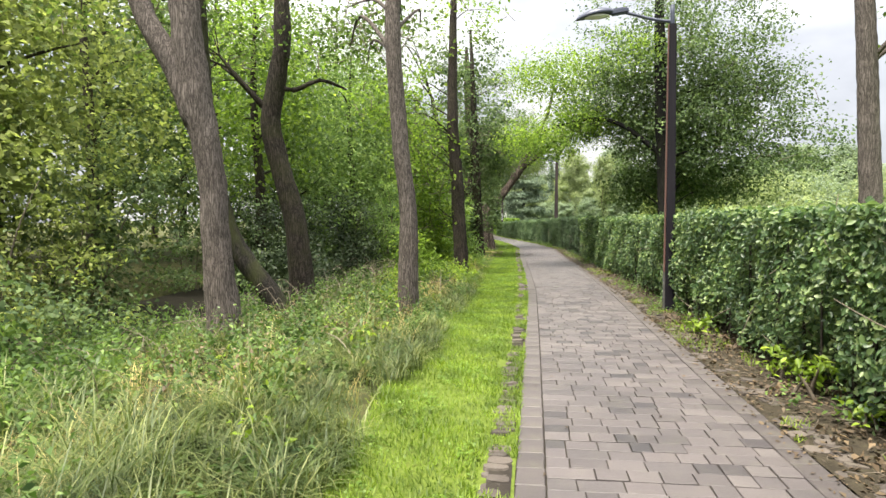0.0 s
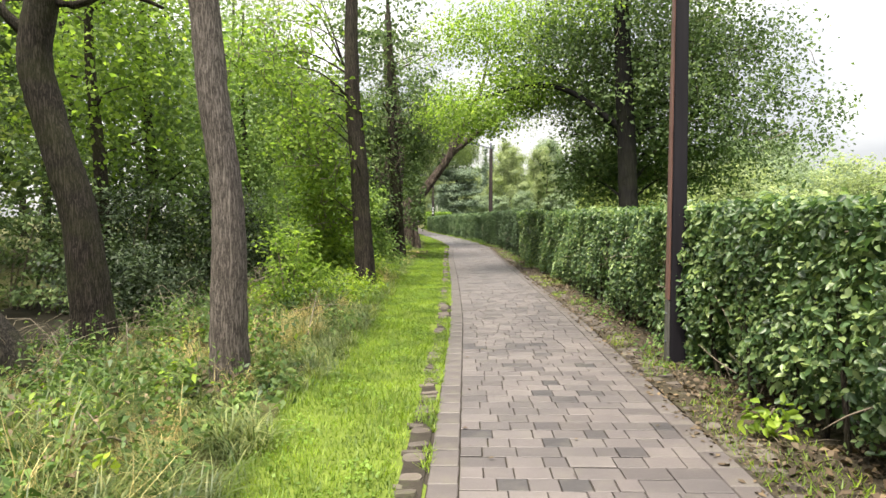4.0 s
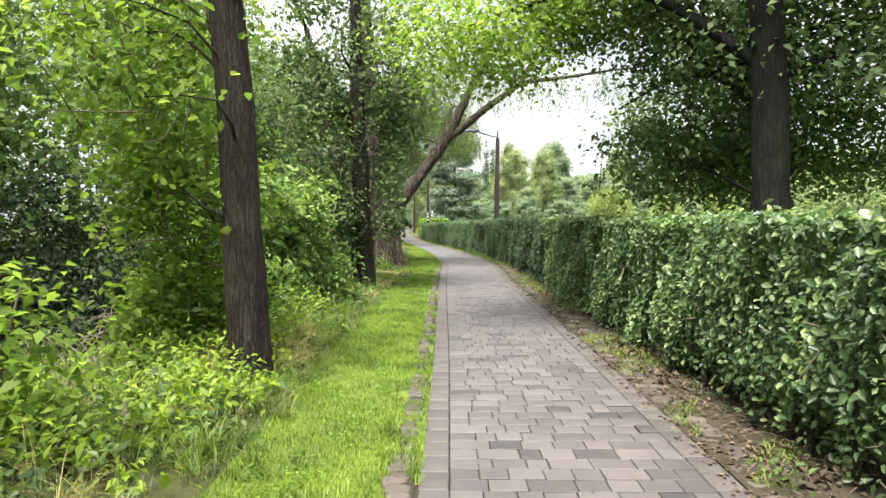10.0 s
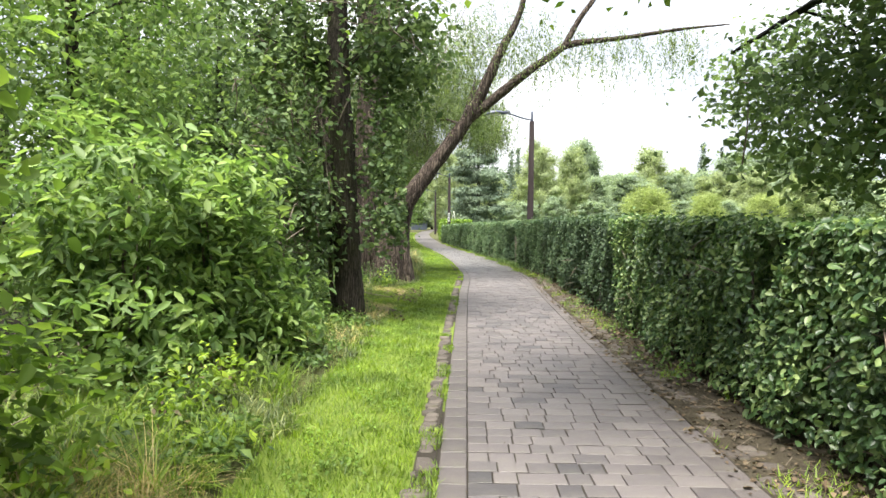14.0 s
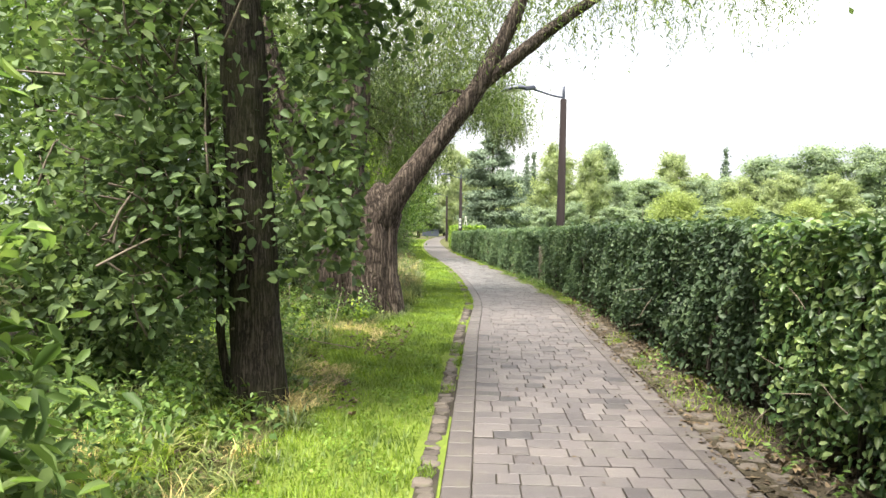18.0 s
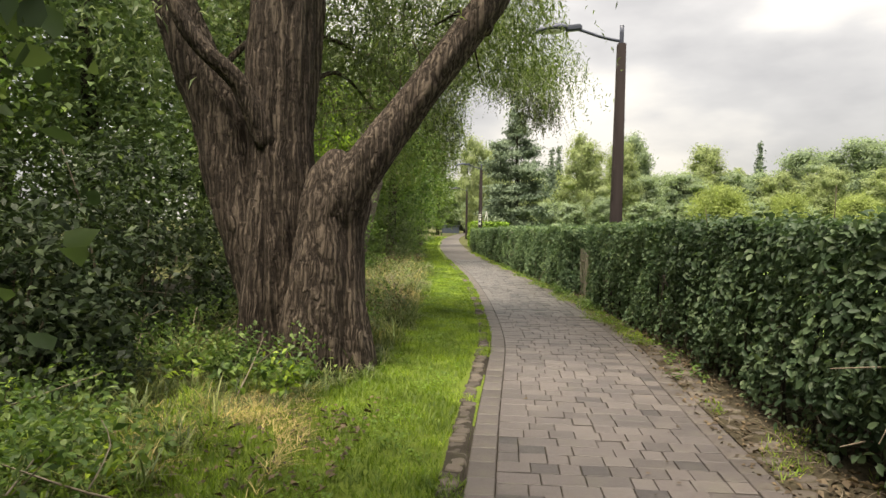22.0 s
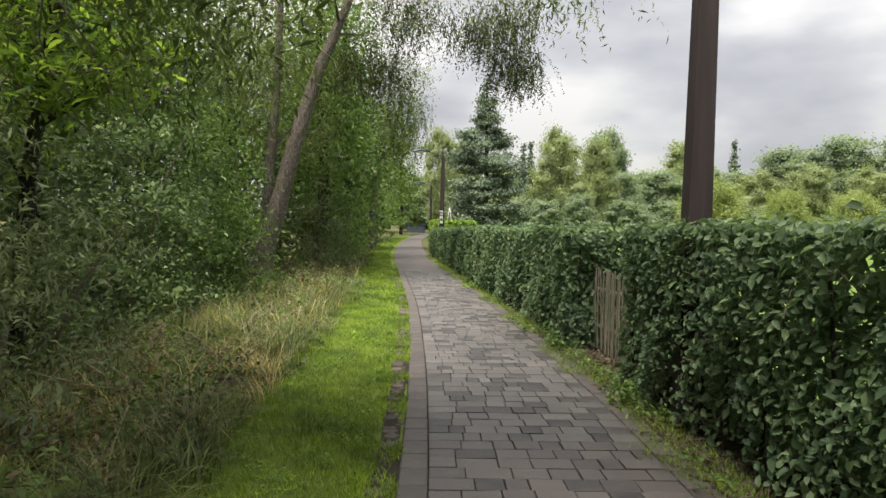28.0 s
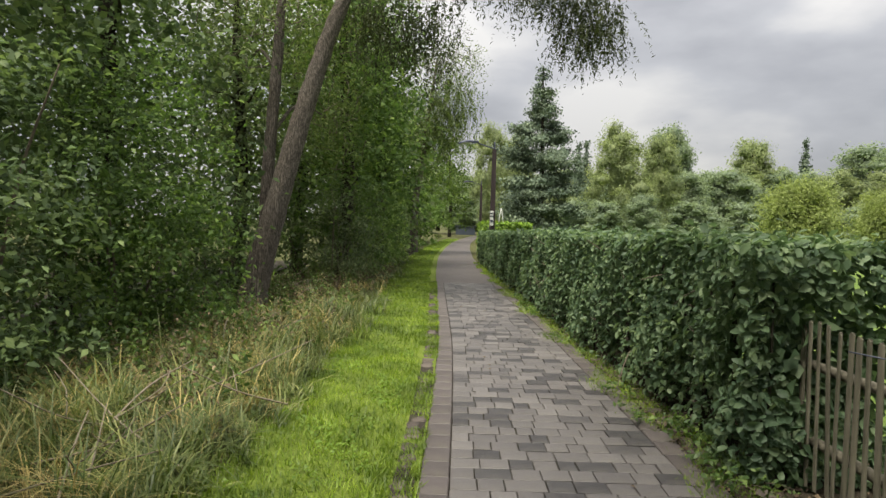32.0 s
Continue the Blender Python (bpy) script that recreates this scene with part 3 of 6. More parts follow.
def tree(name, at, trunk, radii, bark, blobs, leaf, leaf_size, per=26, sigma=0.26, limbs=10, label="", category="tree", seed=1,
         aspect=0.62, fine=False, facing=0.25, hang_mat=None, ridges=0, rough=0.06, segs=18, droop=0.15, extra=(), group="", step=0.2, flare=0.25, limb_r=0.045, up=0.3, twigs=True, more=(), hanging=(), flat=0.55, clear=99.0):
    """A tree at its foot. trunk: points from the foot up; blobs: the crown's ellipsoids; extra: further stems (points, radii)."""
    rng = np.random.default_rng(seed)
    root = thing(name, at, label, category, group)
    tv, tf = tube_arrays(rng, trunk, radii, segs, step, rough, ridges, flare)
    solid("trunk", tv, tf, bark, root)
    for ep, er in extra:
        v, f = tube_arrays(rng, ep, er, 40 if segs > 60 else max(10, segs // 2), step * 1.4, rough, ridges)
        solid("limb", v, f, bark, root)
    if blobs:
        p, o, c = clumps(rng, blobs, per, sigma, flat)
        line, rad = smooth_line(trunk, radii, 0.3)
        lines = [(line, rad)] + [smooth_line(a, b, 0.3) for a, b in extra]
        allp = np.concatenate([a for a, _ in lines]); allr = np.concatenate([b for _, b in lines])
        open_c = np.flatnonzero((c[:, 0] < clear - 0.65) | (c[:, 2] > 3.4))
        pick = rng.choice(open_c, min(limbs, len(open_c)), replace=False)
        for k in pick:
            goal = c[k]
            d = np.linalg.norm(allp - goal, axis=1) + 1.5 * np.maximum(0, allp[:, 2] - goal[2] + 0.5)
            i = int(np.argmin(d))
            a = allp[i]
            mid = (a + goal) / 2 + np.array([0, 0, 0.12 * np.linalg.norm(goal - a)]) + rng.normal(size=3) * 0.12
            r = min(allr[i] * 0.55, limb_r * rng.uniform(0.6, 1.2))
            v, f = tube_arrays(rng, [a, mid, goal], [r, r * 0.65, r * 0.2], 6, 0.3, 0.05)
            solid("limb", v, f, bark, root)
        if twigs:
            tw = []
            for k in rng.choice(open_c, min(len(open_c), 220), replace=False):
                a = c[k] + rng.normal(size=3) * 0.12
                b = a - o[k * per] * 0.45 + rng.normal(size=3) * 0.18
                tw.append(tube_arrays(rng, [b, (a + b) / 2 + rng.normal(size=3) * 0.05, a], [0.011, 0.008, 0.004], 4, 0.3))
            v, f = joined(tw)
            tagged(solid("brushwood", v, f, M_TWIG, root), kind="stuff")
        free = (p[:, 0] < clear) | (p[:, 2] > 3.4)
        v, f = leaf_arrays(rng, p[free], np.full(int(free.sum()), leaf_size), aspect, o[free], facing, up, droop, fine)
        solid("crown", v, f, leaf, root, smooth=False)
    for mb, mm, ms, ml in more:
        p, o, c = clumps(rng, mb, per, sigma, flat)
        v, f = leaf_arrays(rng, p, np.full(len(p), ms), aspect, o, 0.25, up, droop, fine)
        solid("crown", v, f, mm, root, ml, smooth=False)
    if hanging:
        p = strands(rng, hanging, 16, 1.0)
        p = p[(p[:, 0] < 1.8) | (p[:, 2] > 3.6)]
        v, f = leaf_arrays(rng, p, np.full(len(p), leaf_size), aspect, None, 0, 0.1, 0.9, fine)
        solid("hanging_foliage", v, f, hang_mat or leaf, root, "thin hanging willow twigs", smooth=False)
    return root


def shrub(name, at, blobs, leaf, leaf_size, per=26, sigma=0.2, seed=1, label="", stems=7, aspect=0.5, fine=True, droop=0.2, category="shrub", up=0.35, group="", stem_mat=None):
    rng = np.random.default_rng(seed)
    root = thing(name, at, label, category, group)
    p, o, c = clumps(rng, blobs, per, sigma)
    for k in rng.choice(len(c), min(stems, len(c)), replace=False):
        g = c[k]
        b = np.array([g[0] * 0.25 + rng.normal() * 0.1, g[1] * 0.25 + rng.normal() * 0.1, -0.1])
        m = (g * 0.5 + b * 0.5) + np.array([0, 0, 0.15 * g[2]])
        v, f = tube_arrays(rng, [b, m, g], [0.025, 0.016, 0.006], 6, 0.25, 0.05)
        solid("stem", v, f, stem_mat or M_TWIG, root)
    p[:, 2] = np.maximum(p[:, 2], 0.02)
    v, f = leaf_arrays(rng, p, np.full(len(p), leaf_size), aspect, o, 0.3, up, droop, fine)
    solid("foliage", v, f, leaf, root, smooth=False)
    return root

# ---------------------------------------------------------------- plan
# Left edge of the paving (y, x), its width, and how far the hedge's face stands from it.
EDGE = [(-14, -2.0), (3.56, 0.37), (8.34, 1.02), (13.96, 1.76), (18.7, 2.27), (25.6, 2.95), (30.2, 3.42), (33.9, 3.87), (36.0, 3.96),
        (38.5, 4.02), (41.6, 4.03), (44.6, 4.0), (49.5, 3.82), (56.8, 3.56), (65.6, 3.36), (77, 3.45), (88, 3.75), (100, 4.4), (115, 5.6), (150, 10)]
GRID_Y = np.arange(-14, 150, 0.25)
_raw = np.interp(GRID_Y, [e[0] for e in EDGE], [e[1] for e in EDGE])
_ker = np.exp(-np.linspace(-2, 2, 17) ** 2); _ker /= _ker.sum()
GRID_L = np.convolve(np.pad(_raw, 8, mode="reflect", reflect_type="odd"), _ker, "valid")
GRID_S = np.gradient(GRID_L, GRID_Y)


def left_edge(y):
    return np.interp(y, GRID_Y, GRID_L)


def on_path(y, u):
    """The place u metres to the right of the paving's left edge, square to the path, at y."""
    a = np.arctan(np.interp(y, GRID_Y, GRID_S))
    return left_edge(y) + u * np.cos(a), y - u * np.sin(a), a


def path_width(y):
    return np.interp(y, [-14, 37, 43, 52, 90, 150], [1.84, 1.84, 1.72, 1.58, 1.45, 1.45])


def hedge_off(y):
    return np.interp(y, [-14, 8, 10, 11.5, 14, 28, 36, 40, 45, 63, 80], [2.42, 2.42, 2.37, 2.36, 2.36, 2.30, 2.06, 1.92, 1.74, 1.62, 1.6])


def hedge_top(y):
    return np.interp(y, [0, 6, 12, 19, 24, 29, 33, 38, 40, 48, 56, 63], [1.54, 1.54, 1.50, 1.46, 1.48, 1.52, 1.49, 1.47, 1.40, 1.34, 1.22, 1.15])


def verge(y):
    """How far the mown grass reaches from the paving."""
    return np.interp(y, [26.4, 27.4, 30.4, 31.6], [1.18, 1.70, 1.85, 1.18])


def ground_z(x, y):
    o = x - left_edge(y)
    z = np.interp(o, [-40, -15, -10, -6.5, -4.2, -2.4, -1.2], [0.8, 0.3, -0.75, -0.7, -0.18, -0.02, 0.0])
    return z + np.where(o < -1.6, 0.05 * np.sin(x * 1.7 + y * 0.9) * np.sin(y * 1.3 - x), 0)


def strip(name, y0, y1, u0, u1, z, mat, step=0.5, label="", kind="structure", across=2, category=""):
    """A band of ground along the path from u0 to u1 (numbers or functions of y)."""
    ys = np.arange(y0, y1 + 1e-6, step)
    us = [u0(ys) if callable(u0) else np.full(len(ys), float(u0)), u1(ys) if callable(u1) else np.full(len(ys), float(u1))]
    cols = [us[0] + (us[1] - us[0]) * k / (across - 1) for k in range(across)]
    v = np.stack([np.stack([*on_path(ys, u)[:2], np.full(len(ys), z) + (0.012 * np.sin(ys * 2.1 + k) if across > 2 else 0)], 1) for k, u in enumerate(cols)], 1)
    n = len(ys)
    i, j = np.meshgrid(np.arange(n - 1), np.arange(across - 1), indexing="ij")
    f = np.stack([i * across + j, i * across + j + 1, (i + 1) * across + j + 1, (i + 1) * across + j], -1).reshape(-1, 4)
    return tagged(solid(name, v.reshape(-1, 3), f, mat), label, category, "", kind)


# ---------------------------------------------------------------- ground
def build_ground():
    xs = np.concatenate([np.linspace(-900, -60, 12), np.linspace(-50, -16, 18), np.arange(-15, 16, 0.5), np.linspace(18, 60, 15), np.linspace(80, 900, 12)])
    ys = np.concatenate([np.linspace(-900, -40, 12), np.arange(-30, 80, 0.8), np.linspace(85, 150, 20), np.linspace(180, 1200, 14)])
    X, Y = np.meshgrid(xs, ys, indexing="ij")
    Z = ground_z(X, np.clip(Y, -14, 149)) - 0.03
    v = np.stack([X, Y, Z], -1).reshape(-1, 3)
    m = len(ys)
    i, j = np.meshgrid(np.arange(len(xs) - 1), np.arange(m - 1), indexing="ij")
    f = np.stack([i * m + j, (i + 1) * m + j, (i + 1) * m + j + 1, i * m + j + 1], -1).reshape(-1, 4)
    tagged(solid("ground", v, f, M_GROUND), "dark damp woodland ground with moss and leaf mould", "ground", "", "structure")


build_ground()
strip("turf_verge", -12, 100, lambda y: -verge(y), 0.0, -0.012, M_TURF, 0.5, "mown bright green grass verge beside the paved path", "structure", 6, "lawn")
strip("path_bed", -12, 53, -0.02, lambda y: path_width(y) + 0.02, -0.014, M_JOINT, 0.5, "sandy mossy bedding under the paving", "structure", 2, "path bed")
strip("path_far", 52.9, 149, 0.0, path_width, 0.0, M_EDGE, 0.5, "grey paved footpath curving away between hedges", "structure", 2, "footpath")
strip("cobble_bed", -12, 53, lambda y: np.where(y < 20, -0.16, -0.15), -0.02, -0.004, M_JOINT, 0.5, "dark mossy soil between the edging stones", "structure", 2, "soil")
strip("stream_bed", -12, 70, -10.2, -6.6, -0.60, M_WATER, 0.5, "dark muddy stream bed below the wooded bank", "structure", 4, "stream")
strip("soil_strip", -12, 63, path_width, lambda y: hedge_off(y) + 0.9, -0.006, M_SOIL, 0.4, "brown soil with fallen leaves along the hedge foot", "structure", 5, "soil")
meadow = solid("meadow", [(5.2, -40, 0.0), (400, -40, 0.0), (400, 320, 0.0), (24, 320, 0.0), (14, 120, 0.0), (5.4, 70, 0.0), (6.9, 46, 0.0), (6.9, 34, 0.0), (6.2, 18, 0.0)], [list(range(9))], M_MEADOW, smooth=False)
tagged(meadow, "wide bright green mown meadow behind the hedge", "meadow", "", "structure")

# ---------------------------------------------------------------- hedge
def hedge(name, y0, y1, off, deep, height, leaf, size, dens, label, seed, fine, stems=0.42, ends=(True, True), bare=0.0):
    rng = np.random.default_rng(seed)
    root = thing(name, (0, 0, 0), label, "hedge")
    span = y1 - y0
    sets = []
    lump = np.random.default_rng(seed + 1)
    ph = lump.uniform(0, 6.3, 3)

    def swell(y, z):
        return 0.022 * np.sin(y * 1.9 + z) + 0.03 * np.sin(y * 4.3 - 2 * z) + 0.03 * np.sin(z * 5 + y * 2.7) + 0.018 * np.sin(y * 9.1 + z * 7)

    def top_at(y):
        return (hedge_top(y) if height is None else height) + 0.014 * np.sin(y * 0.8) + 0.014 * np.sin(y * 2.6 + 1)

    # the face towards the path
    tall = float(top_at((y0 + y1) / 2))
    n = int(dens * span * tall)
    y, z = rng.uniform(y0, y1, n), rng.uniform(0, 1, n) ** 0.88
    hole = np.sin(y * 3.1 + ph[0]) * np.sin(y * 1.3 + z * 4 + ph[1]) + 0.9 * np.sin(y * 7.3 + z * 3 + ph[2])
    z = z * top_at(y)
    keep = (rng.uniform(0, 1, n) < np.clip(1.0 - bare + z * 1.1, 0, 1)) & ~((hole > 0.75) & (z < 1.38) & (rng.uniform(0, 1, n) < 0.85))
    y, z = y[keep], z[keep]
    u = off(y) + np.abs(rng.normal(0, 0.15, len(y))) - swell(y, z) - 0.05 + 0.10 * bare * (z < 0.35)
    x, yy, _ = on_path(y, u)
    face = np.tile(np.array([[-1.0, -0.1, 0.25]]), (len(y), 1))
    sets.append(leaf_arrays(rng, np.stack([x, yy, z + 0.03], 1), np.full(len(y), size), 0.55, face, 0.5, 0.25, 0.25, fine, 0.5))
    # the top, back and ends
    n = int(dens * 0.8 * span * deep)
    y, u = rng.uniform(y0, y1, n), rng.uniform(0, deep, n)
    z = top_at(y) + rng.normal(0, 0.03, n) + (rng.uniform(0, 1, n) < 0.03) * rng.uniform(0, 0.12, n)
    x, yy, _ = on_path(y, off(y) + u)
    sets.append(leaf_arrays(rng, np.stack([x, yy, z], 1), np.full(n, size * 1.15), 0.58, np.tile([[-0.2, 0, 1.0]], (n, 1)), 0.35, 0.3, 0.0, fine, 0.5))
    n = int(dens * 0.45 * span * tall)
    y = rng.uniform(y0, y1, n)
    z = rng.uniform(0, 1, n) * top_at(y)
    x, yy, _ = on_path(y, off(y) + deep - np.abs(rng.normal(0, 0.12, n)))
    sets.append(leaf_arrays(rng, np.stack([x, yy, z], 1), np.full(n, size * 1.7), 0.7, np.tile([[1.0, 0, 0.2]], (n, 1)), 0.5, 0.2))
    n = int(dens * 0.32 * span * tall)
    y = rng.uniform(y0, y1, n)
    z = rng.uniform(0.10, 1, n) * top_at(y)
    x, yy, _ = on_path(y, off(y) + rng.uniform(0.15, deep - 0.1, n))
    sets.append(leaf_arrays(rng, np.stack([x, yy, z], 1), np.full(n, size * 1.7), 0.7, np.tile([[-1.0, 0, 0.0]], (n, 1)), 0.4, 0.0))
    for ye, s, there in ((y0, -1, ends[0]), (y1, 1, ends[1])):
        if not there:
            continue
        n = int(dens * 1.5 * deep * tall)
        z, u = rng.uniform(0, 1, n) * float(top_at(ye)), rng.uniform(0, deep, n)
        yv = ye + s * (0.08 * np.sin(z * 5 + u * 3) - np.abs(rng.normal(0, 0.12, n)))
        x, yy, _ = on_path(yv, off(yv) + u)
        sets.append(leaf_arrays(rng, np.stack([x, yy, z], 1), np.full(n, size), 0.62, np.tile([[-0.2, float(s), 0.2]], (n, 1)), 0.5, 0.2, 0.2, fine))
    for v, f in sets:
        solid("foliage", v, f, leaf, root, smooth=False)
    # woody stems that show near the ground
    ys = np.arange(y0 + 0.15, y1 - 0.1, stems)
    for y in ys:
        y = y + rng.normal(0, 0.06)
        x, yy, _ = on_path(y, off(y) + rng.uniform(0.07, 0.22))
        h = rng.uniform(0.9, 1.35)
        r = rng.uniform(0.011, 0.026)
        pts = [(x, yy, -0.03), (x + rng.normal(0, 0.04), yy + rng.normal(0, 0.05), h * 0.45), (x + rng.normal(0, 0.07), yy + rng.normal(0, 0.10), h)]
        v, f = tube_arrays(rng, pts, [r, r * 0.85, r * 0.5], 6, 0.2, 0.05)
        solid("stem", v, f, M_BARK_DARK, root)
    tw = []
    for _ in range(int(span * 9)):
        y, z = rng.uniform(y0, y1), rng.uniform(0.15, tall - 0.1)
        x, yy, _ = on_path(y, off(y) + rng.uniform(0.0, 0.25))
        d = rng.normal(size=3) * np.array([0.12, 0.22, 0.16])
        tw.append(tube_arrays(rng, [(x, yy, z), (x + d[0] * 0.5, yy + d[1] * 0.5, z + d[2] * 0.4), (x + d[0], yy + d[1], z + d[2])], [0.006, 0.005, 0.003], 4, 0.3))
    v, f = joined(tw)
    tagged(solid("brushwood", v, f, M_TWIG, root), kind="stuff")
    return root


HF = lambda y: hedge_off(y)
hedge("hedge", -6.0, 1.2, HF, 0.75, None, M_HEDGE, 0.08, 600, "clipped hornbeam hedge beside the start of the path", 19, False, ends=(True, False), bare=0.4)
hedge("hedge", 1.2, 10.84, HF, 0.75, None, M_HEDGE, 0.055, 1500, "clipped hornbeam hedge with glossy leaves and bare stems below", 11, True, ends=(False, True), bare=0.65)
hedge("hedge", 11.02, 18.0, HF, 0.75, None, M_HEDGE, 0.056, 1500, "clipped hornbeam hedge with glossy leaves and bare stems below", 12, True, ends=(True, False), bare=0.6)
hedge("hedge", 18.0, 26.0, HF, 0.75, None, M_HEDGE, 0.058, 1600, "clipped hornbeam hedge in leaf down to the soil", 17, True, ends=(False, False), bare=0.2)
hedge("hedge", 26.0, 34.0, HF, 0.8, None, M_HEDGE_SHADE, 0.058, 1450, "dense clipped hedge, the willow's shade put into its dark leaves", 13, True, ends=(False, False), bare=0.5)
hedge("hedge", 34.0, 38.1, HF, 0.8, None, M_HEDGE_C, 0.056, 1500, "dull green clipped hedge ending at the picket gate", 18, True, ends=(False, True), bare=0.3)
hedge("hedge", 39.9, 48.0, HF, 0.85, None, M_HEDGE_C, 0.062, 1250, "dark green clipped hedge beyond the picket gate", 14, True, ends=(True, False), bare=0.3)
hedge("hedge", 48.0, 63.0, HF, 0.85, None, M_HEDGE_C, 0.08, 820, "long dark green clipped hedge leading to the bend", 16, False, ends=(False, True), bare=0.3)
hedge("hedge", 64.4, 70, lambda y: hedge_off(y) + 0.25, 2.1, 1.52, M_BOX, 0.10, 520, "low pale green clipped hedge block with a flat top", 15, False, stems=1.2)

# ---------------------------------------------------------------- lamp posts
def lamp_post(at, yaw, lean=0.0, old=False):
    root = thing("street_lamp", at, "tall dark timber lamp post with a curved arm and grey luminaire", "street lamp", "street lamps along the path")
    root.rotation_euler = (0, radians(lean), radians(yaw))
    H = 4.62

    def slab(name, x0, x1, y0, y1, z0, z1, top, mat, label="", bev=0.008):
        bm = bmesh.new()
        bmesh.ops.create_cube(bm, size=1)
        for v in bm.verts:
            k = top if v.co.z > 0 else 1.0
            v.co = Vector(((x0 if v.co.x < 0 else x1) * k, (y0 if v.co.y < 0 else y1) * k, z0 if v.co.z < 0 else z1))
        bmesh.ops.bevel(bm, geom=bm.edges[:], offset=bev, segments=2, affect="EDGES")
        return part(name, bm, mat, root, label)

    slab("post", -0.066 if old else -0.105, 0.085 if old else 0.105, -0.085 if old else -0.105, 0.085 if old else 0.105, 0.0, H, 0.72 if old else 0.66, M_POST if old else M_POST_LATE, "dark stained timber post")
    if old:
        board = slab("side_board", -0.089, -0.070, -0.081, 0.081, 0.62, H, 0.72, M_POST_SIDE, "weathered red-brown timber side")
        plate = slab("foot_plate", -0.092, -0.070, -0.081, 0.081, 0.0, 0.615, 0.985, M_SHOE, "grey galvanised foot plate", 0.004)
    for z in (0.2, 0.48, 1.35) if old else ():
        bm = bmesh.new()
        bmesh.ops.create_cone(bm, cap_ends=True, segments=8, radius1=0.012, radius2=0.010, depth=0.012)
        bmesh.ops.transform(bm, matrix=pose(-0.096 + (0.012 if z > 1 else 0), 0, z, 0, -90, 0), verts=bm.verts)
        part("bolt", bm, M_METAL, board if z > 1 else plate)
    rng = np.random.default_rng(3)
    v, f = tube_arrays(rng, [(0.0, 0, H - 0.1), (0.0, 0, H + 0.3)], [0.038, 0.036], 12, 0.1)
    solid("spigot", v, f, M_METAL, root)
    bm = bmesh.new()
    bmesh.ops.create_uvsphere(bm, u_segments=12, v_segments=6, radius=0.04)
    bmesh.ops.transform(bm, matrix=pose(0, 0, H + 0.3) @ Matrix.Diagonal((1, 1, 0.4, 1)), verts=bm.verts)
    part("cap", bm, M_METAL, root)
    v, f = tube_arrays(rng, [(0, 0, H + 0.04), (-0.3, 0, H + 0.10), (-0.74, 0, H + 0.24)], [0.026, 0.026, 0.026], 10, 0.08)
    solid("arm", v, f, M_METAL, root)
    # luminaire: a flattened shell that tapers to its tip, and the socket behind it
    rows, segs = 18, 16
    vv = []
    for i in range(rows):
        t = i / (rows - 1)
        w = 0.145 * math.sin(min(1, (t * 0.93 + 0.07)) * math.pi) ** 0.62 * (1 - 0.15 * t)
        x = -0.92 - 0.62 * t
        zc = H + 0.255 - 0.10 * t * t
        for j in range(segs):
            a = 2 * math.pi * j / segs
            hz = 0.105 if math.sin(a) > 0 else 0.035
            vv.append((x, w * math.cos(a), zc + hz * math.sin(a) * (w / 0.145) ** 0.8))
    ff = [(i * segs + j, i * segs + (j + 1) % segs, (i + 1) * segs + (j + 1) % segs, (i + 1) * segs + j) for i in range(rows - 1) for j in range(segs)]
    shell = solid("luminaire_shell", vv, ff, M_METAL, root, "slate grey flattened lamp head")
    bm = bmesh.new()
    bmesh.ops.create_uvsphere(bm, u_segments=20, v_segments=10, radius=1)
    bmesh.ops.transform(bm, matrix=pose(-1.22, 0, H + 0.205) @ Matrix.Diagonal((0.24, 0.105, 0.045, 1)), verts=bm.verts)
    part("diffuser", bm, M_LENS, shell, "pale translucent lamp glass")
    bm = bmesh.new()
    bmesh.ops.create_cube(bm, size=1)
    bmesh.ops.transform(bm, matrix=pose(-0.83, 0, H + 0.262, 0, -6, 0) @ Matrix.Diagonal((0.30, 0.115, 0.105, 1)), verts=bm.verts)
    bmesh.ops.bevel(bm, geom=bm.edges[:], offset=0.025, segments=3, affect="EDGES")
    part("socket", bm, M_METAL, root, "slate grey lamp socket")
    return root


lamp_post((3.69, 10.93, 0), -13, 0.3, True)
lamp_b = lamp_post((6.24, 37.1, 0), -4, 0.6)
copy_thing(lamp_b, pose(5.6, 63.6, -0.05, 0, 0.4, 12))
copy_thing(lamp_b, pose(6.0, 90.0, 0, 0, 0, 12))

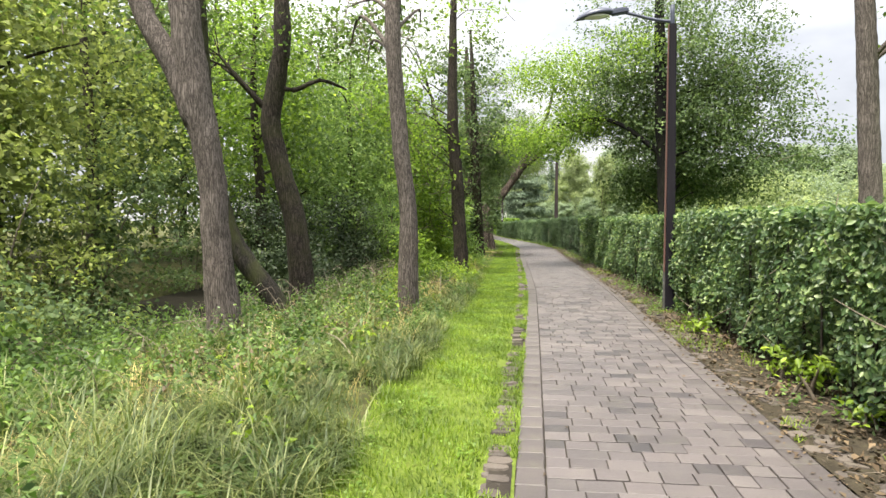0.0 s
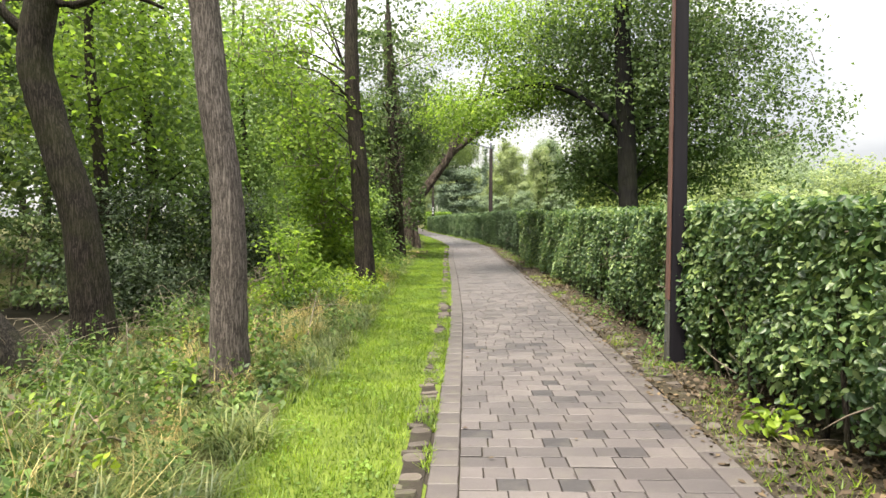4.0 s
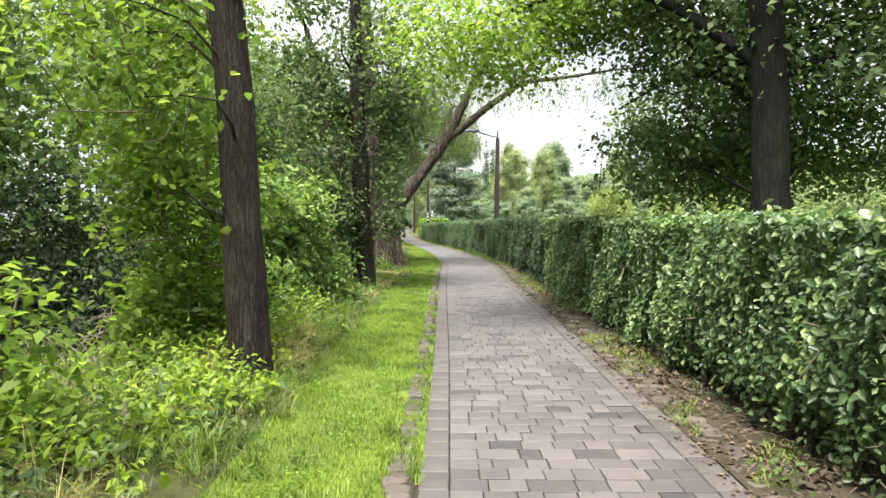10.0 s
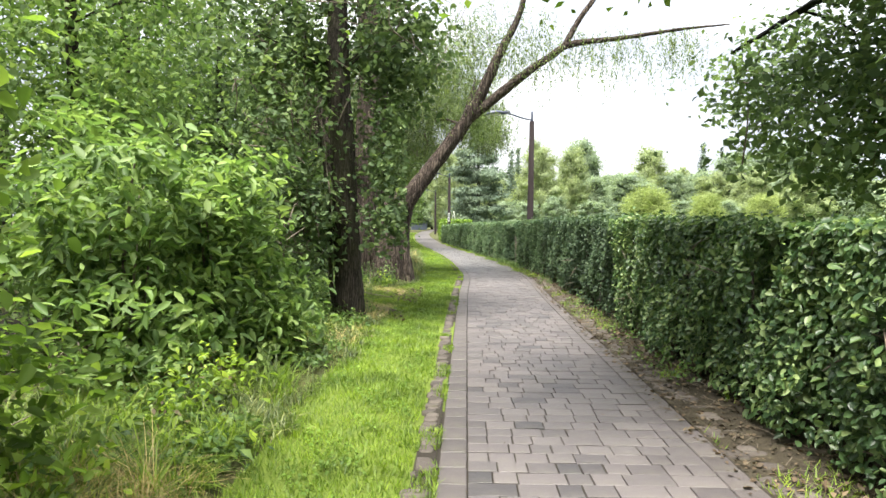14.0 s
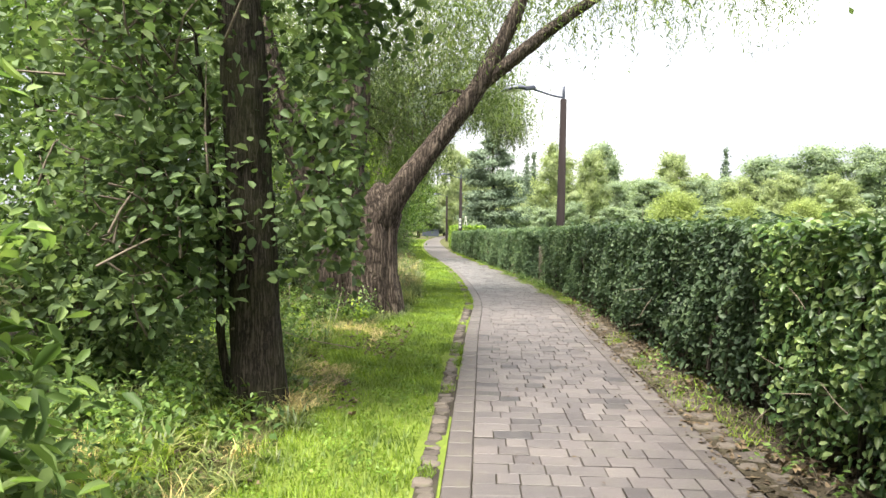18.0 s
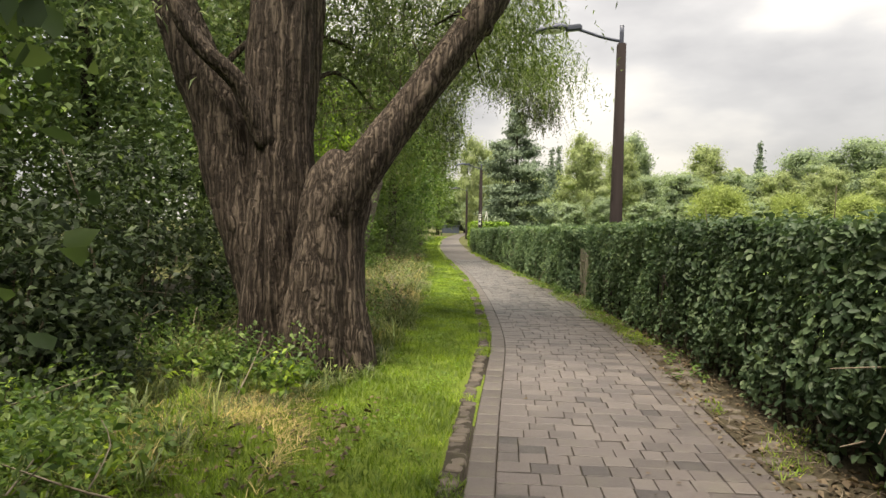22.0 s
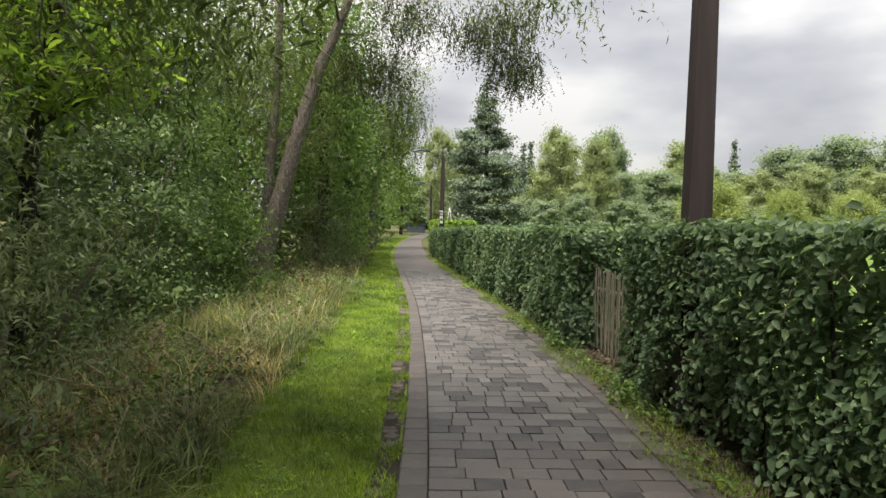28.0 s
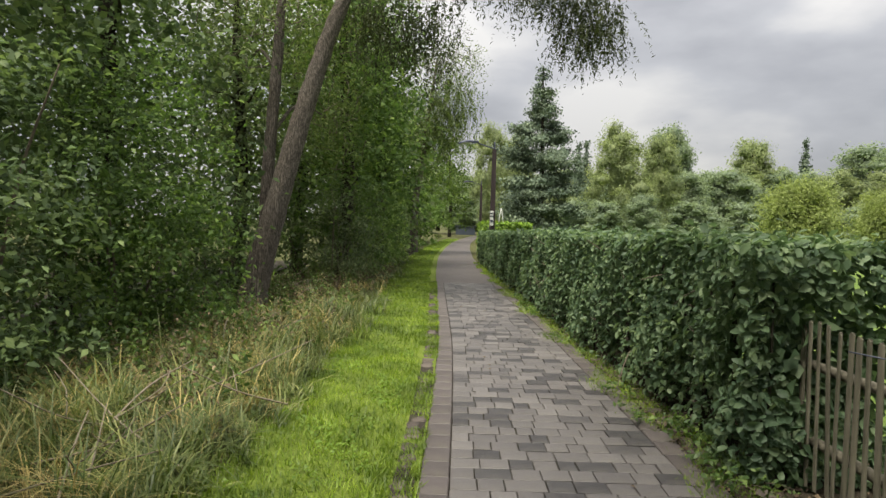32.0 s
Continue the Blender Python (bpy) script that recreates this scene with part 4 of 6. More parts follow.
# ---------------------------------------------------------------- picket gate
def picket_fence():
    rng = np.random.default_rng(5)
    root = thing("picket_gate", (6.27, 38.85, 0), "weathered grey-brown picket gate between two hedges", "gate")
    y = -1.15
    k = 0
    while y < 1.12:
        h = 0.95 + rng.normal(0, 0.015) - 0.03 * (y < -0.4)
        r = rng.uniform(0.022, 0.026)
        bm = bmesh.new()
        bmesh.ops.create_cone(bm, cap_ends=True, segments=10, radius1=r, radius2=r * 0.92, depth=h)
        for v in bm.verts:
            v.co.x *= 0.38
            if v.co.z > 0:
                v.co.z -= 0.012 * abs(v.co.y) / r
        bmesh.ops.bevel(bm, geom=[e for e in bm.edges if all(v.co.z > 0.2 for v in e.verts)], offset=0.008, segments=2, affect="EDGES")
        bmesh.ops.transform(bm, matrix=pose(rng.normal(0, 0.006), y, h / 2 + 0.03, rng.normal(0, 1.1), rng.normal(0, 1.0), rng.normal(0, 9)), verts=bm.verts)
        part("picket", bm, M_PICKET, root)
        y += rng.uniform(0.086, 0.104)
    for z in (0.28, 0.72):
        v, f = tube_arrays(rng, [(0.045, -1.2, z), (0.05, 0, z + 0.01), (0.045, 1.15, z)], [0.03, 0.032, 0.03], 8, 0.3, 0.05)
        solid("rail", v, f, M_PICKET, root)
    bm = bmesh.new()
    bmesh.ops.create_cube(bm, size=1)
    bmesh.ops.transform(bm, matrix=pose(-0.03, -0.45, 0.55, 0, 0, 0) @ Matrix.Diagonal((0.02, 0.16, 0.025, 1)), verts=bm.verts)
    part("latch", bm, M_METAL, root, "dark iron latch bar")
    return root


picket_fence()
g_post = thing("gate_post", (6.40, 38.86, 0), "leaning weathered split gate post with a loop of wire", "post")
_r = np.random.default_rng(8)
_v, _f = tube_arrays(_r, [(0, 0, -0.1), (0.01, 0.01, 0.6), (0.03, -0.06, 1.1), (0.035, -0.09, 1.24)], [0.066, 0.064, 0.058, 0.022], 12, 0.12, 0.12)
solid("post", _v, _f, M_BARK_DARK, g_post)
_v, _f = tube_arrays(_r, [(0.12, -0.14, 0.0), (0.12, -0.13, 1.0)], [0.06, 0.055], 10, 0.2, 0.05)
solid("brace", _v, _f, M_BARK_DARK, g_post)
_v, _f = tube_arrays(_r, [(-0.3, 0.35, 0.93), (0.0, -0.05, 0.9), (0.2, -0.4, 0.86)], [0.004, 0.004, 0.004], 6, 0.1)
solid("wire", _v, _f, M_METAL, g_post)

# ---------------------------------------------------------------- trees along the walk
G = lambda x, y: float(ground_z(np.array(x), np.array(y)))


def local(at, pts):
    return [tuple(np.array(p) - np.array(at)) for p in pts]


a1 = (-2.70, 8.1, G(-2.7, 8.1))
A1 = (-2.77, 8.1, G(-2.7, 8.1))
tree("tree", a1, local(A1, [(-2.68, 8.1, -0.4), (-2.72, 8.1, 0.0), (-2.82, 8.1, 1.2), (-2.86, 8.1, 2.1), (-3.02, 8.1, 3.0), (-3.15, 8.1, 4.2), (-3.3, 8.2, 6.5), (-3.2, 8.4, 9.0)]),
     [0.24, 0.215, 0.17, 0.16, 0.19, 0.165, 0.12, 0.05], M_BARK, [(-0.5, 1.5, 8.0, 3.0, 3.0, 1.6, 24), (-2.4, 2.5, 5.6, 1.8, 2.0, 1.2, 50)], M_ALDER, 0.10, 40, 0.3, 16,
     "tall grey-barked alder with a forked leaning trunk", seed=21, ridges=16, segs=40, step=0.08,
     extra=[(local(A1, [(-3.02, 8.1, 2.7), (-3.3, 8.1, 3.4), (-3.75, 8.15, 4.3), (-4.3, 8.4, 6.5)]), [0.15, 0.14, 0.12, 0.06])])
a2 = (-2.88, 11.5, G(-2.88, 11.5))
tree("tree", a2, local(a2, [(-2.75, 11.5, -0.5), (-2.9, 11.5, 0.1), (-3.55, 11.5, 1.05), (-3.85, 11.5, 2.0), (-4.0, 11.5, 3.05), (-4.1, 11.5, 4.8), (-4.2, 11.7, 7.5)]),
     [0.2, 0.18, 0.16, 0.15, 0.14, 0.12, 0.05], M_BARK_MOSS, [(-1.2, 1.5, 7.0, 2.4, 2.4, 1.4, 20)], M_ALDER, 0.10, 36, 0.3, 10,
     "slanting moss-covered trunk leaning over the bank", seed=22, ridges=12, segs=28, step=0.1)
a3 = (-2.8, 13.2, G(-2.8, 13.2))
tree("tree", a3, local(a3, [(-2.8, 13.2, -0.4), (-2.8, 13.2, 0.1), (-2.92, 13.2, 1.5), (-3.25, 13.2, 2.8), (-3.36, 13.2, 3.5), (-3.2, 13.2, 4.4), (-3.1, 13.2, 5.4), (-3.3, 13.5, 8.5)]),
     [0.30, 0.26, 0.21, 0.19, 0.19, 0.18, 0.16, 0.06], M_BARK_DARK, [(0.3, 2.5, 8.4, 2.4, 2.2, 1.2, 8), (-1.8, 0.5, 5.4, 1.4, 1.4, 1.0, 40)], M_ALDER, 0.10, 36, 0.3, 14,
     "dark curved alder trunk with a bent side branch", seed=23, ridges=12, segs=32, step=0.1,
     extra=[(local(a3, [(-3.3, 13.2, 4.2), (-2.9, 13.2, 4.05), (-2.4, 13.25, 4.25), (-1.9, 13.4, 4.1)]), [0.06, 0.05, 0.04, 0.015]),
            (local(a3, [(-3.35, 13.2, 3.6), (-3.9, 13.1, 4.2), (-4.3, 13.1, 4.7)]), [0.07, 0.05, 0.02])])
a4 = (-0.6, 10.5, 0.0)
tree("tree", a4, local(a4, [(-0.56, 10.5, -0.3), (-0.56, 10.5, 0.05), (-0.55, 10.5, 1.6), (-0.66, 10.5, 2.7), (-0.75, 10.5, 4.1), (-0.75, 10.6, 5.5), (-0.6, 10.8, 8.5)]),
     [0.19, 0.165, 0.135, 0.125, 0.12, 0.11, 0.04], M_BARK, [(0.3, 2.2, 7.4, 2.4, 2.6, 1.4, 24), (-0.9, 2.6, 5.0, 1.3, 1.4, 0.7, 36)], M_ALDER, 0.095, 36, 0.28, 14,
     "slim grey alder trunk at the edge of the verge", seed=24, ridges=12, segs=36, step=0.08)
a5 = (0.52, 18.0, 0.0)
tree("tree", a5, local(a5, [(0.52, 18.0, -0.3), (0.50, 18.0, 0.05), (0.44, 18.0, 1.2), (0.39, 18.0, 2.4), (0.32, 18.0, 3.4), (0.27, 18.0, 4.2), (0.3, 18.2, 6.5), (0.4, 18.5, 9.0)]),
     [0.23, 0.195, 0.175, 0.165, 0.155, 0.145, 0.10, 0.04], M_BARK_BROWN_SHADE, [(-1.0, 0.3, 3.0, 1.0, 1.1, 1.3, 75), (-0.8, 0.8, 1.7, 0.7, 0.9, 0.8, 60), (-0.6, 0.4, 7.2, 2.2, 2.2, 1.3, 24), (-1.8, 0.5, 4.6, 1.4, 1.4, 1.2, 50)], M_LIME, 0.095, 32, 0.22, 18,
     "straight brown trunk with low bright green side shoots", seed=25, limb_r=0.018, ridges=14, segs=44, step=0.06, fine=True)
a6 = (1.43, 26.4, 0.0)
tree("tree", a6, [(0.02, 0, -0.3), (0.0, 0, 0.05), (-0.06, 0, 1.5), (-0.11, 0, 2.6), (-0.17, 0, 3.7), (-0.2, 0.1, 6.0), (-0.3, 0.4, 9.0)],
     [0.26, 0.215, 0.19, 0.18, 0.165, 0.12, 0.04], M_BARK_DARK, [(-0.95, -0.2, 2.9, 0.75, 0.8, 1.2, 60), (-0.8, -0.3, 1.5, 0.6, 0.6, 0.8, 22), (0.62, 0.2, 2.4, 0.5, 0.6, 1.1, 48), (0.0, 0.4, 4.6, 1.7, 1.7, 1.3, 70), (0.6, -0.1, 1.5, 0.35, 0.4, 0.6, 20), (-0.55, -0.35, 1.6, 0.35, 0.3, 0.8, 26)], M_DARK, 0.09, 32, 0.22, 20,
     "dark alder trunk wrapped in low leafy shoots", seed=26, ridges=14, segs=44, step=0.06, fine=True, limb_r=0.03, clear=0.85, more=[([(-0.1, 0.4, 5.4, 2.0, 1.9, 1.8, 70), (-1.1, 0.4, 4.2, 1.1, 1.1, 1.2, 45), (0.7, 0.8, 4.0, 0.7, 0.8, 1.0, 45), (-0.5, 0.6, 7.6, 1.9, 1.9, 1.5, 70)], M_DARK, 0.12, "dense dark upper crown")],
     extra=[([(-0.18, -0.05, -0.1), (-0.28, -0.1, 0.6), (-0.3, -0.1, 1.6), (-0.45, -0.2, 3.0)], [0.035, 0.03, 0.025, 0.012])])

# the great willow
a7 = (1.72, 32.75, 0.0)
tree("willow_tree", a7, local(a7, [(1.52, 32.85, -0.3), (1.52, 32.85, 0.1), (1.50, 32.85, 0.9), (1.46, 32.85, 1.7), (1.43, 32.85, 2.5), (1.46, 32.9, 3.4), (1.5, 33.0, 5.2), (1.3, 33.3, 8.0), (1.2, 33.5, 10.0)]),
     [0.52, 0.45, 0.42, 0.38, 0.34, 0.38, 0.36, 0.20, 0.06], M_WILLOW_BARK,
     # The first ellipsoid is an added high crown that shades the trunk.
     [(-4.0, -3.6, 9.2, 2.4, 2.4, 1.2, 150), (0.0, 0.7, 8.3, 2.9, 2.8, 1.6, 190), (2.4, 1.8, 6.4, 1.9, 1.9, 1.3, 120), (-1.8, 0.8, 6.0, 1.9, 2.2, 1.6, 120), (0.9, 3.2, 4.0, 1.3, 1.6, 1.8, 150), (-0.4, 2.4, 3.6, 1.2, 1.4, 1.6, 90)], M_WILLOW, 0.105, 30, 0.24, 22,
     "huge old willow with deeply furrowed bark and a leaning limb", "tree", 27, clear=1.7, aspect=0.2, ridges=15, rough=0.11, segs=150, droop=0.7, step=0.06, flare=0.22, fine=False,
     more=[([(0.3, 1.6, 4.9, 1.9, 1.3, 1.5, 130), (-1.4, 0.8, 4.4, 1.3, 1.2, 1.6, 90), (0.2, 3.4, 4.4, 1.8, 1.2, 1.5, 165), (-0.6, 2.6, 6.0, 1.8, 1.2, 1.2, 60)], M_WILLOW_GREY, 0.135, "shaded inner willow foliage")],
     extra=[(local(a7, [(1.92, 32.42, -0.25), (1.94, 32.42, 0.1), (1.98, 32.44, 0.6), (2.03, 32.48, 1.2), (2.05, 32.52, 1.75), (2.08, 32.52, 2.0), (2.14, 32.50, 2.2)]), [0.50, 0.45, 0.39, 0.35, 0.30, 0.24, 0.12]),
            (local(a7, [(2.26, 32.34, -0.25), (2.25, 32.36, 0.1), (2.20, 32.40, 0.7), (2.20, 32.45, 1.3), (2.30, 32.45, 1.75)]), [0.33, 0.27, 0.21, 0.19, 0.18]),
            (local(a7, [(1.78, 32.22, -0.2), (1.72, 32.26, 0.2), (1.80, 32.26, 0.8), (2.0, 32.30, 1.4), (2.15, 32.38, 1.9)]), [0.22, 0.18, 0.15, 0.13, 0.10]),
            (local(a7, [(1.22, 32.52, -0.25), (1.24, 32.54, 0.1), (1.26, 32.58, 0.9), (1.30, 32.65, 1.8), (1.34, 32.72, 2.4)]), [0.26, 0.20, 0.17, 0.16, 0.12]),
            (local(a7, [(1.95, 32.55, 1.2), (2.14, 32.45, 1.66), (2.42, 32.4, 2.08), (2.88, 32.4, 2.70), (3.42, 32.42, 3.42), (3.92, 32.5, 4.15), (4.30, 32.55, 4.95), (4.62, 32.6, 5.65), (5.1, 32.7, 6.6), (5.5, 32.8, 8.2)]), [0.30, 0.27, 0.22, 0.18, 0.16, 0.145, 0.125, 0.10, 0.07, 0.03]),
            (local(a7, [(3.85, 32.48, 3.95), (4.4, 32.48, 4.42), (5.1, 32.5, 5.0), (5.83, 32.6, 5.52), (6.38, 32.65, 5.85), (7.7, 32.7, 6.05), (9.2, 32.8, 6.32), (10.5, 32.9, 6.5)]), [0.10, 0.11, 0.10, 0.09, 0.08, 0.05, 0.032, 0.012]),
            (local(a7, [(6.2, 32.65, 5.8), (6.6, 32.7, 6.5), (7.1, 32.75, 7.3), (7.3, 32.8, 8.6)]), [0.08, 0.06, 0.05, 0.015]),
            (local(a7, [(1.40, 32.8, 0.1), (1.28, 32.8, 0.7), (1.12, 32.8, 1.3), (0.90, 32.85, 1.95), (0.75, 32.9, 2.6), (0.40, 32.95, 3.4), (0.05, 33.0, 4.6), (-0.5, 33.2, 7.5)]), [0.30, 0.30, 0.30, 0.29, 0.28, 0.26, 0.20, 0.08]),
            (local(a7, [(3.6, 32.42, 3.5), (4.0, 34.0, 4.6), (4.6, 37.0, 5.8), (5.5, 40.2, 5.9)]), [0.09, 0.08, 0.055, 0.02]),
            (local(a7, [(1.35, 32.6, 2.3), (1.10, 32.5, 2.9), (0.62, 32.4, 3.4), (0.2, 32.3, 4.3)]), [0.12, 0.10, 0.085, 0.05])],
     hanging=[(2.2, 3.0, 4.6, 1.2, 1.6, 1.5, 420), (1.9, 2.2, 6.2, 1.7, 1.6, 1.0, 330), (0.6, 1.5, 5.6, 1.2, 1.2, 1.2, 180), (2.7, 5.8, 5.6, 1.3, 1.6, 0.9, 330), (3.9, 7.7, 5.2, 0.9, 0.9, 0.6, 190), (3.4, 0.1, 6.0, 1.6, 1.2, 0.9, 200), (1.6, -0.3, 5.2, 1.0, 0.6, 0.9, 110), (5.4, 0.0, 6.0, 1.8, 0.6, 0.35, 130), (7.4, 0.1, 6.2, 0.9, 0.4, 0.3, 70), (0.6, 4.4, 3.2, 0.9, 1.0, 1.0, 90)])
a8 = (6.36, 19.2, 0.0)
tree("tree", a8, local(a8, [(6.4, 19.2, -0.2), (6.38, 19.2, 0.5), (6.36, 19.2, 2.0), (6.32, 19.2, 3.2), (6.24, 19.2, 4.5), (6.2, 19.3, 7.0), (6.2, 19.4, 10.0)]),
     [0.27, 0.23, 0.205, 0.195, 0.185, 0.14, 0.04], M_BARK_SHADE,
     [(1.0, 1.5, 4.2, 2.2, 2.4, 1.9, 230), (-0.9, 2.2, 5.0, 1.6, 2.0, 1.2, 120), (1.5, 2.0, 2.6, 1.8, 1.6, 0.9, 80), (0.8, 1.0, 7.4, 3.0, 2.8, 1.8, 80), (3.2, 0.8, 3.8, 1.9, 2.0, 2.0, 130), (0.5, 2.6, 2.5, 1.5, 1.5, 0.9, 90), (0.3, 0.8, 6.2, 2.6, 2.2, 1.4, 120), (2.6, 1.0, 5.6, 1.6, 1.8, 1.2, 90), (0.7, 5.8, 3.3, 0.6, 0.7, 1.1, 36), (1.6, 4.0, 4.3, 1.1, 1.2, 1.7, 90)], M_DARK, 0.098, 58, 0.32, 30,
     "dark broad-leaved tree standing behind the hedge", seed=28, ridges=10, segs=26, step=0.12, flat=0.45,
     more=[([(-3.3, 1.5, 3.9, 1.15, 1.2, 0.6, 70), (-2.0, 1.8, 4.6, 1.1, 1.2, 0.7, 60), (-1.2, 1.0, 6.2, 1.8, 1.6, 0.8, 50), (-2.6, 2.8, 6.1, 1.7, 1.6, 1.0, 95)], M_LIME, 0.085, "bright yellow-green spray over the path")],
     extra=[(local(a8, [(6.32, 19.25, 2.8), (6.6, 21.0, 3.6), (6.9, 23.2, 4.0), (6.7, 25.2, 3.8)]), [0.09, 0.07, 0.05, 0.015]), (local(a8, [(6.3, 19.25, 3.3), (5.2, 19.9, 4.3), (4.2, 20.5, 4.5), (2.8, 20.8, 4.1)]), [0.08, 0.06, 0.04, 0.015])])
a9 = (7.15, 11.2, 0.0)
tree("tree", a9, local(a9, [(7.2, 11.2, -0.2), (7.18, 11.2, 1.0), (7.1, 11.2, 2.6), (6.98, 11.2, 5.0), (6.9, 11.4, 8.0)]), [0.22, 0.19, 0.17, 0.15, 0.06], M_BARK,
     [(0.5, 0.3, 7.2, 2.2, 2.2, 1.6, 110), (1.4, -0.6, 4.6, 1.4, 1.2, 0.8, 45)], M_ALDER, 0.09, 24, 0.28, 12, "straight grey trunk behind the hedge", seed=29, ridges=10, segs=24, step=0.12)
a10 = (0.45, 48.4, G(0.45, 48.4))
tree("tree", a10, local(a10, [(0.38, 48.4, -0.5), (0.45, 48.4, 0.3), (0.92, 48.5, 2.2), (1.38, 48.7, 4.0), (1.76, 48.9, 5.3), (2.1, 49.1, 6.2), (2.8, 49.3, 8.0)]),
     [0.27, 0.24, 0.20, 0.17, 0.15, 0.12, 0.05], M_BARK_PALE, [(2.4, 0.8, 7.6, 2.4, 2.6, 1.5, 200), (-0.2, 1.5, 6.0, 1.8, 2.2, 2.0, 170), (0.9, 2.6, 4.2, 1.0, 1.4, 1.6, 90)], M_WILLOW, 0.11, 30, 0.26, 14,
     "leaning grey willow trunk above the weedy bank", seed=30, aspect=0.26, ridges=12, segs=32, step=0.1, droop=0.5,
     extra=[(local(a10, [(0.5, 48.7, 0.2), (0.55, 48.8, 2.5), (0.7, 48.9, 5.0), (0.8, 49.0, 7.5)]), [0.14, 0.12, 0.10, 0.05]), (local(a10, [(2.5, 49.2, 7.2), (3.7, 49.8, 8.5), (5.4, 50.5, 8.8), (7.1, 51.0, 8.0)]), [0.09, 0.07, 0.045, 0.015])],
     hanging=[(6.5, 2.6, 6.3, 0.9, 0.9, 0.6, 260), (6.2, 2.4, 7.5, 1.1, 0.9, 0.6, 220), (5.4, 2.2, 7.1, 0.9, 0.9, 0.5, 160), (3.6, 1.8, 7.4, 1.2, 1.2, 0.6, 200), (2.0, 1.6, 6.0, 1.0, 1.2, 0.6, 160), (3.0, 2.2, 5.9, 0.8, 0.9, 0.9, 150)], hang_mat=M_WILLOW_SILHOUETTE)

a11 = (2.0, 69.0, 0.0)
tree("willow_tree", a11, [(0, 0, -0.2), (0.1, 0, 2.5), (0.5, 0, 5.5), (1.0, 0, 9.5)], [0.22, 0.18, 0.13, 0.04], M_BARK_PALE, [(1.4, 0, 8.8, 1.9, 1.9, 2.4, 130), (0.2, 0, 6.6, 1.6, 1.6, 1.8, 70)], M_WILLOW, 0.15, 22, 0.3, 12,
     "slender weeping tree hanging over the far path", "tree", 31, aspect=0.3, segs=14, droop=0.6, hanging=[(1.7, 0, 7.0, 1.7, 1.5, 2.2, 480), (0.4, 0, 5.6, 1.4, 1.4, 1.6, 120)])

# ---------------------------------------------------------------- shrubs and woods on the bank side
BANK = [
    # x, y, size, height, leaf, leaf size, clumps
    (-6.3, 6.5, 2.0, 3.4, "dark", 0.085, 150), (-7.5, 10.5, 2.2, 4.2, "pale", 0.09, 150), (-5.4, 3.2, 1.5, 2.4, "shrub", 0.08, 110),
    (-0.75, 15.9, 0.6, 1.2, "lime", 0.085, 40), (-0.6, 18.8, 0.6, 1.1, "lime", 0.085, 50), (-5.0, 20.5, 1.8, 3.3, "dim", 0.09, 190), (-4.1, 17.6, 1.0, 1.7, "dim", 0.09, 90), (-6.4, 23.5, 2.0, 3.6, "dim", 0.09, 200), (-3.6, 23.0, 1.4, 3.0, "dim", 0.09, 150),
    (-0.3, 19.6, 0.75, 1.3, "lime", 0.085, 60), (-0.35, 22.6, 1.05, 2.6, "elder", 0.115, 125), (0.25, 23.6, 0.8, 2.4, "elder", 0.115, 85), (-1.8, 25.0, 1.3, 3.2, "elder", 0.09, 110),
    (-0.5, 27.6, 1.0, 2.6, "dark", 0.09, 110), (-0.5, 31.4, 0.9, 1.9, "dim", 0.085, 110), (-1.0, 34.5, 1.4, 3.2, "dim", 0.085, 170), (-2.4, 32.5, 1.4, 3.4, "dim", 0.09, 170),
    (0.3, 38.2, 1.2, 3.4, "willow", 0.09, 150), (0.4, 36.0, 1.1, 3.6, "willow", 0.10, 150), (-0.2, 41.5, 1.4, 3.6, "dark", 0.070, 220), (0.1, 44.4, 1.3, 3.8, "shrub", 0.070, 220), (-1.8, 46.5, 1.8, 5.2, "dark", 0.075, 220),
    (1.3, 52.5, 1.1, 2.6, "willow", 0.09, 130), (-0.9, 50.0, 1.3, 2.8, "dark", 0.08, 110), (0.2, 54.5, 1.2, 2.8, "shrub", 0.08, 110), (1.0, 57.0, 1.4, 3.6, "elder", 0.10, 130), (0.7, 63.0, 1.6, 4.2, "elder", 0.12, 120), (0.6, 71.0, 2.0, 4.4, "shrub", 0.14, 100), (1.0, 82.0, 2.2, 4.2, "shrub", 0.16, 90),
    (-8.5, 15.0, 2.6, 4.8, "dark", 0.12, 140), (-7.5, 20.5, 2.4, 4.6, "dark", 0.12, 130), (-6.5, 26.0, 2.2, 4.5, "dark", 0.12, 130), (-5.5, 32.0, 2.2, 4.5, "dark", 0.12, 120), (-5.2, 38.5, 2.4, 5.0, "dark", 0.12, 130),
    (-8.0, 1.0, 2.2, 3.6, "shrub", 0.09, 110), (-4.9, 6.6, 1.0, 1.3, "shrub", 0.08, 60), (-5.2, 9.2, 1.1, 1.4, "dark", 0.08, 60), (-4.4, 4.6, 0.9, 1.0, "shrub", 0.08, 50),
]
LEAVES = {"dark": M_DARK, "lime": M_LIME, "shrub": M_SHRUB, "willow": M_WILLOW_GREY, "alder": M_ALDER, "elder": M_ELDER, "pale": M_PALE_WOOD, "dim": M_HOLLOW_SHADE}
WORDS = {"pale": "yellow-green shrub on the far bank, paled for light and haze", "elder": "pale grey-green elder shrub leaning over the verge", "dark": "dense dark green shrub on the shaded bank", "dim": "shrub in the hollow, its shade put into blackish-green leaves", "lime": "yellow-green shrub with sunlight put into its leaf colour", "shrub": "leafy mid-green elder shrub on the bank", "willow": "grey-green willow shrub with narrow leaves"}
